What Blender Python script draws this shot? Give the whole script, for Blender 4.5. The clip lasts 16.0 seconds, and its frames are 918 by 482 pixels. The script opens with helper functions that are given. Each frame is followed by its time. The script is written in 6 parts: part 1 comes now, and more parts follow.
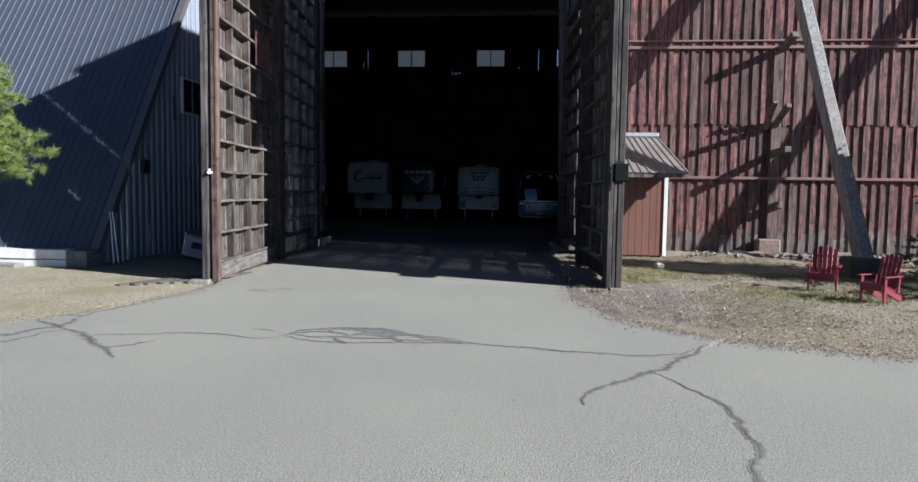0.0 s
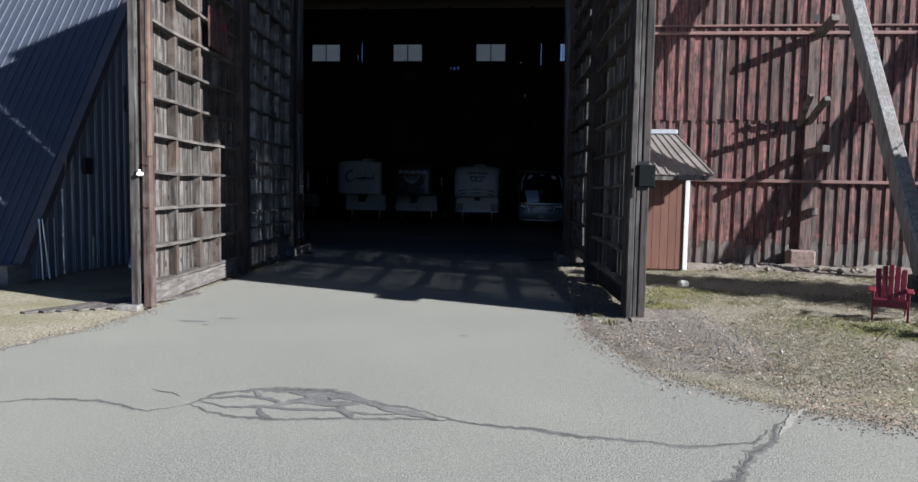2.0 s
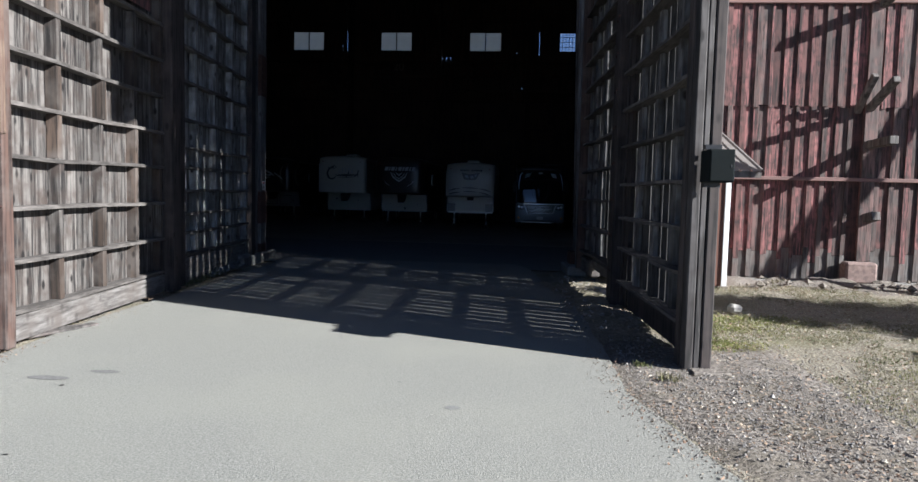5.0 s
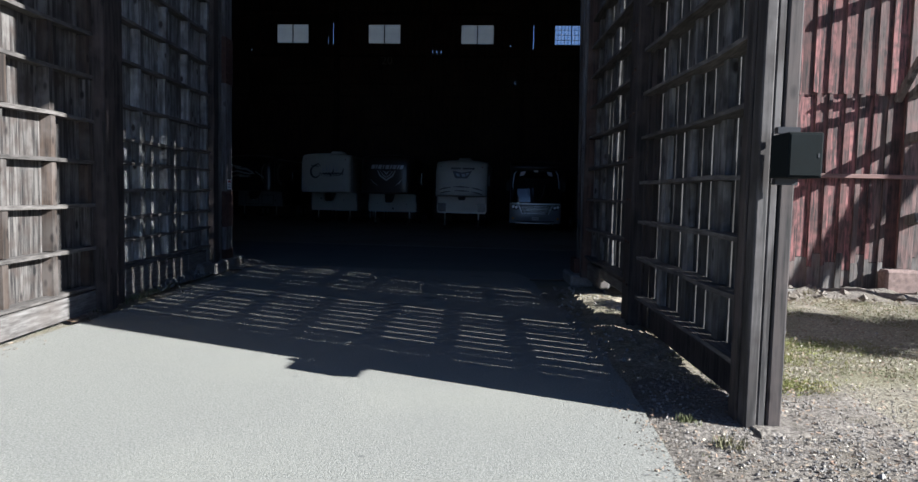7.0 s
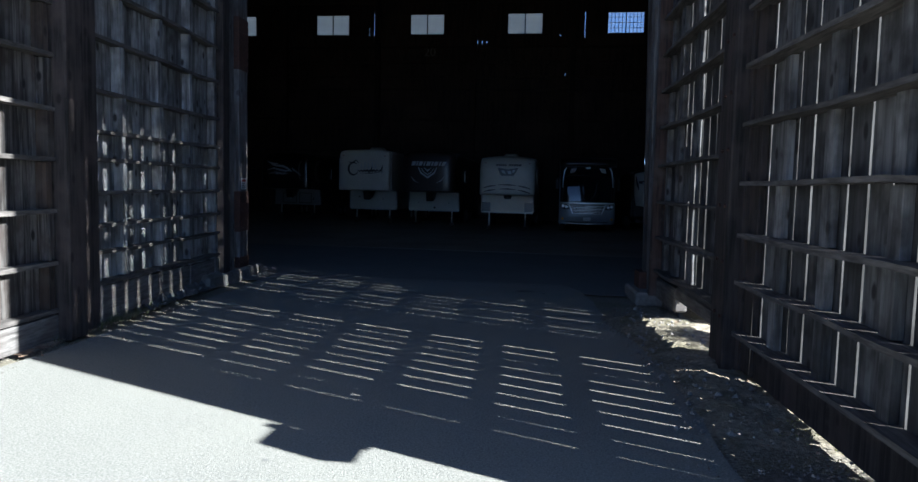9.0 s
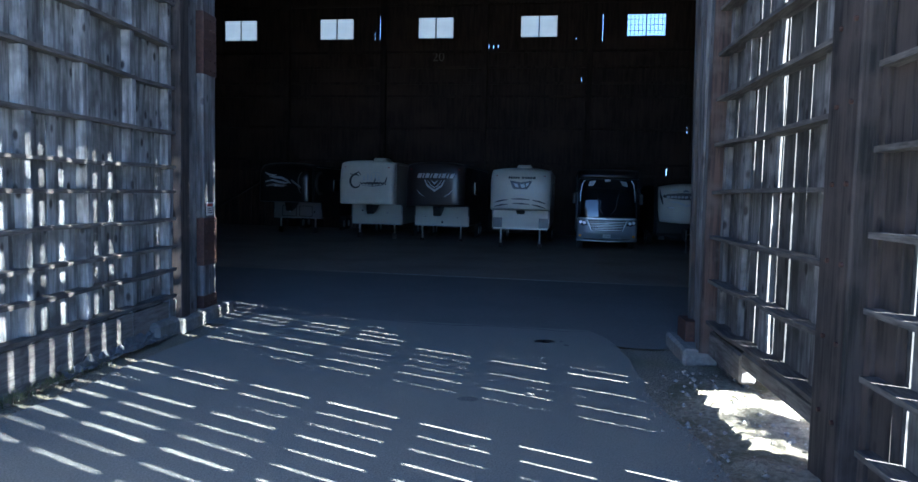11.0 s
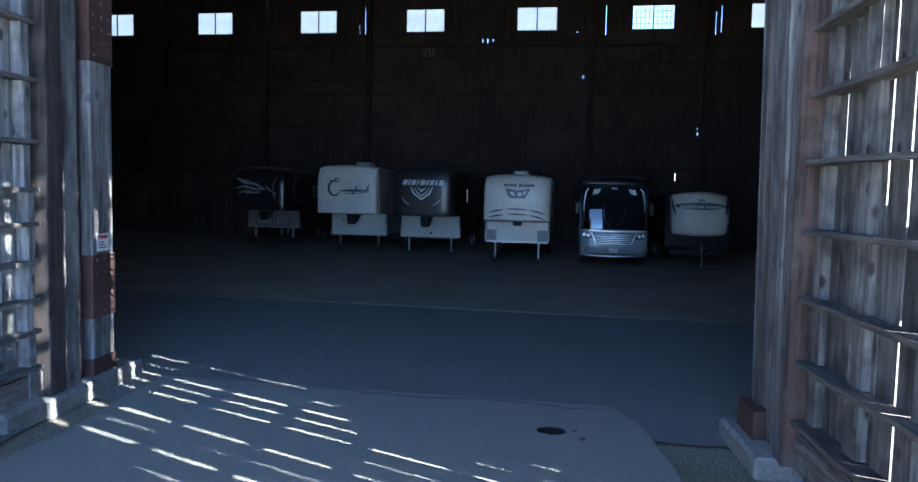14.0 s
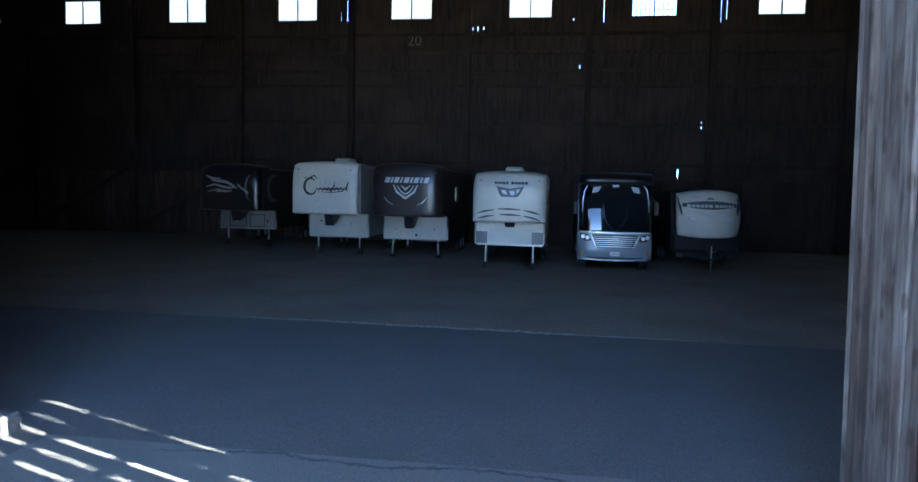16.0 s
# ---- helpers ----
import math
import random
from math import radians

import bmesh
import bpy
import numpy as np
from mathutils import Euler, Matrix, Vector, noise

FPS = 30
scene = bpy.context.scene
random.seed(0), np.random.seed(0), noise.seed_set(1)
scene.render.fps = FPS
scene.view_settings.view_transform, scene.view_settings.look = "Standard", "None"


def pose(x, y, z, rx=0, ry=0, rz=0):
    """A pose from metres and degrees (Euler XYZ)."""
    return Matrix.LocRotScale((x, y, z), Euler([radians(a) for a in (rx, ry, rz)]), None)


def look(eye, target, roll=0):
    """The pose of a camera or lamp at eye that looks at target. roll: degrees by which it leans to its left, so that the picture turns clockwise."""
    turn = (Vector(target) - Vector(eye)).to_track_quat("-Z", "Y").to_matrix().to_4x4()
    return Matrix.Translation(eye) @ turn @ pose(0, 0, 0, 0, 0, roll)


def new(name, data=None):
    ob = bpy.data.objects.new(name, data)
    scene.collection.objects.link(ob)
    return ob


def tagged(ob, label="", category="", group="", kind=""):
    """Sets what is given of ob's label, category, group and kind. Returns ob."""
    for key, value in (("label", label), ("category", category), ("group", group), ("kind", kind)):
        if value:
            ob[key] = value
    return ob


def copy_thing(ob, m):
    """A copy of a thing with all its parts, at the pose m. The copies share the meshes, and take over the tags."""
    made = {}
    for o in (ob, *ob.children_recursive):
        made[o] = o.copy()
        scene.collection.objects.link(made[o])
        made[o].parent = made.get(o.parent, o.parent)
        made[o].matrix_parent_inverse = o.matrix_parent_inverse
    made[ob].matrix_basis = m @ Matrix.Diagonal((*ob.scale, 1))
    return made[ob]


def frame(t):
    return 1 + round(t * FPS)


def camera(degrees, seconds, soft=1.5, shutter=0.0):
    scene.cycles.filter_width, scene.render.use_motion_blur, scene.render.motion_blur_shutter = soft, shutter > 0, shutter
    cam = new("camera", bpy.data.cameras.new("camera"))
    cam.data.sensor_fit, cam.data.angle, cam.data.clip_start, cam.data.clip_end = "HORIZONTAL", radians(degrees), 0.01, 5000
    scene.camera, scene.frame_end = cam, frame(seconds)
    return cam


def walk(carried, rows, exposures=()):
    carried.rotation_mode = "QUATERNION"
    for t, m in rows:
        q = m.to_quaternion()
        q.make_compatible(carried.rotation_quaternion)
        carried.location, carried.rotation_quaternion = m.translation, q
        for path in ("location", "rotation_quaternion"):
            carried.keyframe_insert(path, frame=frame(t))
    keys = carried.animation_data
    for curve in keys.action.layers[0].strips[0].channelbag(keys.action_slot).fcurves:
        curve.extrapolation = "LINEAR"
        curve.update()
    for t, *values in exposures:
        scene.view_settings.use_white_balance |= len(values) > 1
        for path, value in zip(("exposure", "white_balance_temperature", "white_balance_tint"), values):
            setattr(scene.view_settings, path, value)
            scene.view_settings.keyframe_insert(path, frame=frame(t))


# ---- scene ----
cam = camera(67.2, 16.0)
PATH = [
    (0, (0.624, -0.616, 1.841), (0.434, 1.37, 1.699), 0.8),
    (0.5, (0.612, -0.158, 1.857), (0.42, 1.828, 1.714), 0.9),
    (1, (0.622, 0.463, 1.912), (0.427, 2.448, 1.768), 0.9),
    (1.5, (0.616, 1.178, 1.973), (0.421, 3.164, 1.829), 1.0),
    (2, (0.612, 1.893, 1.965), (0.419, 3.878, 1.821), 1.0),
    (2.5, (0.595, 2.57, 1.949), (0.403, 4.556, 1.805), 1.0),
    (3, (0.551, 3.156, 1.931), (0.361, 5.141, 1.787), 1.0),
    (3.5, (0.489, 3.674, 1.928), (0.303, 5.66, 1.784), 1.1),
    (4, (0.45, 4.217, 1.929), (0.268, 6.204, 1.784), 1.1),
    (4.2, (0.423, 4.423, 1.922), (0.243, 6.41, 1.778), 1.2),
    (6.5, (0.247, 6.578, 1.916), (0.093, 8.566, 1.771), 1.3),
    (7, (0.218, 7.112, 1.919), (0.071, 9.101, 1.773), 1.3),
    (7.5, (0.204, 7.66, 1.918), (0.061, 9.65, 1.771), 1.3),
    (7.7, (0.19, 7.887, 1.92), (0.034, 9.875, 1.773), 1.3),
    (8, (0.164, 8.225, 1.91), (-0.045, 10.208, 1.762), 1.3),
    (8.5, (0.134, 8.789, 1.904), (-0.095, 10.77, 1.755), 1.4),
    (8.7, (0.12, 8.985, 1.932), (-0.141, 10.962, 1.773), 1.3),
    (10.8, (-0.097, 11.365, 2.3), (-0.41, 13.335, 2.156), 1.3),
    (11, (-0.135, 11.618, 2.333), (-0.449, 13.589, 2.191), 1.3),
    (11.5, (-0.186, 12.143, 2.455), (-0.5, 14.113, 2.312), 1.3),
    (12, (-0.24, 12.644, 2.521), (-0.553, 14.615, 2.379), 1.3),
    (12.5, (-0.301, 13.138, 2.606), (-0.613, 15.108, 2.463), 1.3),
    (13, (-0.347, 13.632, 2.709), (-0.657, 15.602, 2.566), 1.3),
    (13.5, (-0.384, 14.147, 2.714), (-0.69, 16.119, 2.571), 1.3),
    (14, (-0.383, 14.696, 2.711), (-0.686, 16.668, 2.567), 1.3),
    (14.5, (-0.393, 15.274, 2.7), (-0.693, 17.246, 2.556), 1.4),
    (15, (-0.404, 15.853, 2.688), (-0.701, 17.825, 2.544), 1.3),
    (15.5, (-0.479, 16.409, 2.713), (-0.766, 18.383, 2.565), 1.3),
    (16, (-0.524, 16.99, 2.746), (-0.807, 18.964, 2.595), 1.2),
]
# stops, white balance
EXPOSURES = [(0, 1.32, 5650, 9), (4.2, 1.55, 5650, 9), (7.0, 1.88, 5570, 8), (8.7, 2.25, 5450, 6), (10.8, 4.2, 5120, 3), (12.5, 4.95, 5160, 3), (14.5, 5.28, 5480, 3), (16, 5.85, 5680, 3)]
walk(cam, [(t, look(eye, target, roll)) for t, eye, target, roll in PATH], EXPOSURES)

# ---------------------------------------------------------------- light
SUN_AZ, SUN_EL = 111.7, 27.0          # bearing from +y towards +x, and height
world = bpy.data.worlds.new("sky")
scene.world = world
world.use_nodes = True
wt = world.node_tree
sky = wt.nodes.new("ShaderNodeTexSky")
sky.sky_type, sky.sun_disc = "NISHITA", False
sky.sun_elevation, sky.sun_rotation = radians(SUN_EL), radians(SUN_AZ)
sky.altitude, sky.air_density, sky.dust_density = 2000, 0.38, 0.3
wt.nodes["Background"].inputs[1].default_value = 0.05
wt.links.new(sky.outputs[0], wt.nodes["Background"].inputs[0])
sun_data = bpy.data.lights.new("sun", "SUN")
sun_data.energy, sun_data.angle, sun_data.color = 5.0, radians(0.53), (1.0, 0.92, 0.81)
sun = new("sun", sun_data)
to_sun = Vector((math.sin(radians(SUN_AZ)) * math.cos(radians(SUN_EL)), math.cos(radians(SUN_AZ)) * math.cos(radians(SUN_EL)), math.sin(radians(SUN_EL))))
sun.matrix_world = look(to_sun * 60, (0, 0, 0))

rnd = random.Random(7)


# ---------------------------------------------------------------- materials
def mat(name, c1, c2=None, size=(6, 6, 6), rough=0.8, metal=0.0, bump=0.3, c3=None, patch=0.5, spread=0.15, amount=0.5, detail=6, sharp=(0.35, 0.65), coat=0.0, lift=0.004, where="world", knots=0.0):
    """Grain between c1 and c2 at size (repeats a metre along x, y, z), stains of c3 at patch, and each piece a little lighter or darker."""
    m = bpy.data.materials.new(name)
    m.use_nodes = True
    t = m.node_tree
    N, L = t.nodes.new, t.links.new
    b = t.nodes["Principled BSDF"]
    c2, c3 = c2 or c1, c3 or c1
    info = N("ShaderNodeObjectInfo")
    if where == "world":
        place = N("ShaderNodeNewGeometry").outputs["Position"]
    else:
        place = N("ShaderNodeTexCoord").outputs["Object"]
    shift = N("ShaderNodeVectorMath"); shift.operation = "SCALE"
    comb = N("ShaderNodeCombineXYZ")
    for i in range(3):
        L(info.outputs["Random"], comb.inputs[i])
    L(comb.outputs[0], shift.inputs[0]); shift.inputs["Scale"].default_value = 37.0
    add = N("ShaderNodeVectorMath"); add.operation = "ADD"
    L(place, add.inputs[0]); L(shift.outputs[0], add.inputs[1])
    mp = N("ShaderNodeMapping"); mp.inputs["Scale"].default_value = size
    L(add.outputs[0], mp.inputs["Vector"])
    fine = N("ShaderNodeTexNoise"); fine.inputs["Scale"].default_value = 1.0
    fine.inputs["Detail"].default_value = detail; fine.inputs["Roughness"].default_value = 0.65
    L(mp.outputs[0], fine.inputs["Vector"])
    r1 = N("ShaderNodeMapRange"); r1.inputs[1].default_value, r1.inputs[2].default_value = sharp
    L(fine.outputs["Fac"], r1.inputs[0])
    mix = N("ShaderNodeMixRGB"); mix.inputs[1].default_value, mix.inputs[2].default_value = (*c1, 1), (*c2, 1)
    L(r1.outputs[0], mix.inputs[0])
    big = N("ShaderNodeTexNoise"); big.inputs["Scale"].default_value = patch; big.inputs["Detail"].default_value = 5
    L(add.outputs[0], big.inputs["Vector"])
    r2 = N("ShaderNodeMapRange"); r2.inputs[1].default_value, r2.inputs[2].default_value = 0.45, 0.7
    r2.inputs[4].default_value = amount
    L(big.outputs["Fac"], r2.inputs[0])
    mix2 = N("ShaderNodeMixRGB"); mix2.inputs[2].default_value = (*c3, 1)
    L(r2.outputs[0], mix2.inputs[0]); L(mix.outputs[0], mix2.inputs[1])
    if knots:
        km = N("ShaderNodeMapping"); km.inputs["Scale"].default_value = (5.0, 5.0, 2.7)
        L(add.outputs[0], km.inputs["Vector"])
        vor = N("ShaderNodeTexVoronoi"); vor.inputs["Scale"].default_value = 1.0
        L(km.outputs[0], vor.inputs["Vector"])
        kr = N("ShaderNodeMapRange"); kr.inputs[1].default_value, kr.inputs[2].default_value = 0.12, 0.22
        kr.inputs[3].default_value, kr.inputs[4].default_value = knots, 0.0
        L(vor.outputs["Distance"], kr.inputs[0])
        mk = N("ShaderNodeMixRGB"); mk.inputs[2].default_value = (c2[0] * 0.45, c2[1] * 0.4, c2[2] * 0.4, 1)
        L(kr.outputs[0], mk.inputs[0]); L(mix2.outputs[0], mk.inputs[1])
        mix2 = mk
    hue = N("ShaderNodeHueSaturation")
    vr = N("ShaderNodeMapRange"); vr.inputs[3].default_value, vr.inputs[4].default_value = 1 - spread, 1 + spread
    L(info.outputs["Random"], vr.inputs[0]); L(vr.outputs[0], hue.inputs["Value"])
    L(mix2.outputs[0], hue.inputs["Color"])
    L(hue.outputs[0], b.inputs["Base Color"])
    b.inputs["Roughness"].default_value, b.inputs["Metallic"].default_value = rough, metal
    b.inputs["Coat Weight"].default_value = coat
    rr = N("ShaderNodeMapRange"); rr.inputs[3].default_value, rr.inputs[4].default_value = max(0.03, rough - 0.12), min(1, rough + 0.1)
    L(big.outputs["Fac"], rr.inputs[0]); L(rr.outputs[0], b.inputs["Roughness"])
    if bump:
        bp = N("ShaderNodeBump"); bp.inputs["Strength"].default_value, bp.inputs["Distance"].default_value = bump, lift
        L(fine.outputs["Fac"], bp.inputs["Height"]); L(bp.outputs[0], b.inputs["Normal"])
    return m


GREYD = (0.03, 0.026, 0.024)
M_PALEBOARD = mat("silvered_board", (0.325, 0.331, 0.335), (0.07, 0.069, 0.069), (9, 9, 0.9), 0.85, 0, 0.8, (0.075, 0.073, 0.072), 3.2, 0.22, 0.9, 12, (0.38, 0.62), knots=1.0)
# darker copy of the weathered board: the right wing's shade is in its colour
M_SHADEBOARD = mat("shaded_grey_board", (0.145, 0.142, 0.14), (0.036, 0.034, 0.033), (11, 11, 1.0), 0.85, 0, 0.8, (0.024, 0.022, 0.021), 3.4, 0.4, 0.9, 12, (0.36, 0.64), knots=1.0)
M_BOARD = mat("weathered_board", (0.25, 0.246, 0.242), (0.06, 0.056, 0.054), (11, 11, 1.0), 0.85, 0, 0.8, (0.036, 0.032, 0.031), 3.4, 0.4, 0.9, 12, (0.36, 0.64), knots=1.0)
M_BROWNBOARD = mat("sun_browned_board", (0.135, 0.124, 0.114), (0.014, 0.012, 0.0115), (15, 15, 0.8), 0.85, 0, 0.9, (0.05, 0.037, 0.031), 4.2, 0.25, 0.9, 14, (0.43, 0.58), knots=1.0)
M_BROWNSTUD = mat("red_brown_stud", (0.08, 0.056, 0.042), (0.02, 0.015, 0.012), (13, 13, 0.9), 0.85, 0, 0.9, (0.11, 0.095, 0.085), 3.0, 0.4, 0.8, 12, (0.4, 0.6), knots=0.8)
M_TAN = mat("worn_tan_timber", (0.19, 0.135, 0.098), (0.06, 0.038, 0.029), (16, 16, 0.8), 0.85, 0, 0.8, (0.09, 0.048, 0.037), 3.0, 0.1, 0.8, 12, (0.4, 0.62), knots=0.7)
M_GIRT = mat("weathered_girt", (0.145, 0.131, 0.121), (0.045, 0.04, 0.036), (26, 2.5, 26), 0.85, 0, 0.6, GREYD, 1.6, 0.25)
M_POST = mat("brown_post", (0.092, 0.055, 0.043), (0.02, 0.014, 0.012), (18, 18, 0.9), 0.85, 0, 0.8, (0.115, 0.092, 0.08), 3.6, 0.1, 0.8, 12, (0.42, 0.6))
M_DARKPOST = mat("dark_post", (0.048, 0.039, 0.036), (0.008, 0.007, 0.0065), (16, 16, 0.8), 0.85, 0, 0.9, (0.072, 0.055, 0.05), 2.6, 0.1, 0.8, 12, (0.42, 0.6), knots=0.7)
M_GREYPOST = mat("grey_post", (0.15, 0.138, 0.13), (0.028, 0.025, 0.023), (11, 11, 0.7), 0.85, 0, 0.7, (0.1, 0.076, 0.066), 2.0, 0.1, 0.8, 10, (0.4, 0.62))
M_RED = mat("worn_red_paint", (0.245, 0.103, 0.097), (0.036, 0.024, 0.023), (19, 19, 1.5), 0.85, 0, 0.9, (0.062, 0.045, 0.042), 5.5, 0.3, 0.9, 14, (0.43, 0.58), knots=0.6)
M_REDGREY = mat("bare_red_board", (0.165, 0.1, 0.09), (0.03, 0.022, 0.021), (20, 20, 1.4), 0.85, 0, 0.8, (0.1, 0.085, 0.078), 4.0, 0.3, 0.8, 12, (0.42, 0.6))
M_REDDARK = mat("blackened_red_board", (0.11, 0.055, 0.05), (0.022, 0.016, 0.015), (22, 22, 1.6), 0.85, 0, 0.8, (0.15, 0.07, 0.064), 4.5, 0.35, 0.8, 12, (0.42, 0.6))
M_FOOT = mat("bare_grey_board_foot", (0.155, 0.142, 0.132), (0.05, 0.044, 0.041), (16, 16, 1.4), 0.85, 0, 0.6, (0.12, 0.085, 0.075), 2.6, 0.4, 0.8, 10, (0.36, 0.62))
M_SKIRT = mat("grey_lying_plank", (0.2, 0.188, 0.178), (0.06, 0.054, 0.05), (16, 1.4, 16), 0.85, 0, 0.8, (0.1, 0.085, 0.075), 2.4, 0.12, 0.8, 10, (0.38, 0.62), knots=0.4)
M_RAIL = mat("rail_wood", (0.24, 0.14, 0.125), (0.12, 0.075, 0.068), (2, 24, 24), 0.85, 0, 0.4)
# inner timber near black: part of the barn's gloom is put into this colour
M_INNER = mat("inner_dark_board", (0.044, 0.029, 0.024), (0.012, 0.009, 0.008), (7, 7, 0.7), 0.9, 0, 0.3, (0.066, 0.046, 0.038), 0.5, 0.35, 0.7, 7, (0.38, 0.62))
M_ASPHALT = mat("asphalt", (0.325, 0.322, 0.289), (0.13, 0.129, 0.117), (62, 62, 62), 0.92, 0, 0.65, (0.275, 0.271, 0.232), 0.35, 0, 0.5, 5, (0.33, 0.67), lift=0.012)
M_FLOOR = mat("barn_floor", (0.40, 0.345, 0.272), (0.19, 0.163, 0.128), (24, 24, 24), 0.92, 0, 0.5, (0.22, 0.187, 0.148), 0.45, 0, 0.9, 8)
M_APRON = mat("old_asphalt", (0.225, 0.221, 0.207), (0.105, 0.102, 0.095), (50, 50, 50), 0.92, 0, 0.6, (0.14, 0.137, 0.127), 0.8, 0, 0.6, 8)
M_CRACKED = mat("crumbled_asphalt", (0.185, 0.18, 0.172), (0.08, 0.078, 0.074), (40, 40, 40), 0.92, 0, 0.6, (0.25, 0.242, 0.225), 2.0, 0)
M_CRACK = mat("crack_tar", (0.1, 0.098, 0.096), (0.05, 0.05, 0.049), (30, 30, 30), 0.9, 0, 0.4, (0.19, 0.186, 0.176), 5.0, 0, 0.6)
M_TAR = mat("weathered_tar", (0.15, 0.15, 0.148), (0.085, 0.085, 0.085), (26, 26, 26), 0.9, 0, 0.4, (0.22, 0.216, 0.205), 4.0, 0, 0.6)
M_SEAM = mat("pale_seam", (0.34, 0.33, 0.3), (0.22, 0.21, 0.19), (20, 20, 20), 0.9, 0, 0.3)
M_JOINT = mat("pale_floor_joint", (0.66, 0.61, 0.52), (0.42, 0.38, 0.32), (12, 12, 12), 0.9, 0, 0.3)
M_CONC = mat("concrete", (0.25, 0.24, 0.225), (0.15, 0.145, 0.135), (14, 14, 14), 0.9, 0, 0.5, (0.10, 0.092, 0.08), 1.8, 0.1, 0.8)
M_DIRT = mat("dry_grass_dirt", (0.38, 0.342, 0.27), (0.088, 0.076, 0.055), (34, 34, 34), 0.95, 0, 1.0, (0.17, 0.16, 0.09), 1.0, 0, 0.7, 12, (0.38, 0.62), lift=0.03)
M_SOIL = mat("pale_soil", (0.3, 0.268, 0.232), (0.085, 0.073, 0.062), (26, 26, 26), 0.95, 0, 1.0, (0.14, 0.12, 0.09), 1.6, 0, 0.8, 12, (0.38, 0.62), lift=0.03)
M_VERGE = mat("pale_dry_turf", (0.44, 0.4, 0.31), (0.13, 0.112, 0.072), (30, 30, 30), 0.95, 0, 1.0, (0.2, 0.185, 0.1), 0.9, 0, 0.8, 12, (0.38, 0.62), lift=0.03)
M_STRAW = mat("pale_straw_rubble", (0.42, 0.37, 0.28), (0.15, 0.125, 0.09), (16, 16, 16), 0.95, 0, 1.0, (0.12, 0.11, 0.06), 1.8, 0, 0.8, 9, (0.33, 0.67), lift=0.03)
M_GRAVEL = mat("gravel", (0.30, 0.285, 0.265), (0.14, 0.13, 0.12), (60, 60, 60), 0.95, 0, 0.5, (0.2, 0.17, 0.14), 6.0, 0.2)
# seams paler than the roof: their sun glint is painted in
M_SEAMGLINT = mat("roof_seam_glint", (0.135, 0.148, 0.175), (0.115, 0.128, 0.152), (2, 2, 2), 0.4, 0.2, 0.0)
M_STEELROOF = mat("charcoal_steel_roof", (0.076, 0.091, 0.132), (0.067, 0.081, 0.118), (2, 2, 2), 0.42, 0.25, 0.02, (0.092, 0.103, 0.135), 0.3, 0.03)
M_STEELWALL = mat("pale_steel_siding", (0.235, 0.27, 0.335), (0.205, 0.237, 0.297), (3, 3, 0.6), 0.42, 0.15, 0.03, (0.205, 0.222, 0.255), 0.5, 0.03)
# pale colour for the highlight painted along the siding ribs
M_RIBGLINT = mat("rib_edge_highlight", (0.56, 0.6, 0.66), (0.4, 0.43, 0.48), (6, 6, 1.5), 0.4, 0.1, 0.03)
M_RAKE = mat("grey_steel_flashing", (0.125, 0.122, 0.14), (0.1, 0.098, 0.115), (3, 3, 3), 0.45, 0.2, 0.03, (0.09, 0.086, 0.095), 0.6, 0.03)
M_WHITE = mat("white_paint", (0.74, 0.74, 0.74), (0.62, 0.62, 0.62), (5, 5, 5), 0.5, 0, 0.05, (0.52, 0.51, 0.49), 1.0, 0.03)
M_SHED = mat("brown_siding", (0.19, 0.085, 0.058), (0.13, 0.06, 0.042), (18, 18, 1.2), 0.7, 0, 0.2, (0.15, 0.075, 0.055), 0.8, 0.1)
M_SHEDROOF = mat("shed_steel_roof", (0.26, 0.235, 0.22), (0.2, 0.18, 0.168), (4, 4, 4), 0.5, 0.3, 0.05, (0.3, 0.28, 0.265), 1.0, 0.03)
M_GALV = mat("galvanised_steel", (0.62, 0.64, 0.66), (0.5, 0.52, 0.54), (8, 8, 8), 0.4, 0.7, 0.05)
M_BROWNGREY = mat("brown_grey_plank", (0.13, 0.12, 0.115), (0.034, 0.03, 0.029), (14, 14, 0.8), 0.85, 0, 0.9, (0.08, 0.058, 0.05), 3.2, 0.1, 0.7, 12, (0.4, 0.6), knots=0.6)
M_KNOTTY = mat("knotty_grey_timber", (0.085, 0.078, 0.075), (0.013, 0.012, 0.0115), (13, 13, 0.8), 0.85, 0, 0.9, (0.03, 0.025, 0.023), 3.0, 0.1, 0.9, 12, (0.43, 0.58), knots=0.9)
M_RUST = mat("rusted_steel", (0.095, 0.047, 0.036), (0.045, 0.026, 0.022), (18, 18, 18), 0.8, 0.2, 0.4, (0.13, 0.075, 0.055), 2.0, 0.1)
M_STAINED = mat("rust_stained_timber", (0.205, 0.205, 0.207), (0.06, 0.057, 0.057), (12, 12, 0.8), 0.85, 0, 0.9, (0.1, 0.068, 0.058), 3.6, 0.1, 0.45, 12, (0.4, 0.6), knots=0.6)
M_BLACK = mat("black_plastic", (0.02, 0.02, 0.022), None, (9, 9, 9), 0.5, 0, 0.05)
M_CHAIR = mat("crimson_painted_wood", (0.17, 0.01, 0.028), (0.12, 0.008, 0.02), (14, 14, 3), 0.5, 0, 0.1, (0.22, 0.02, 0.03), 2.0, 0.06)
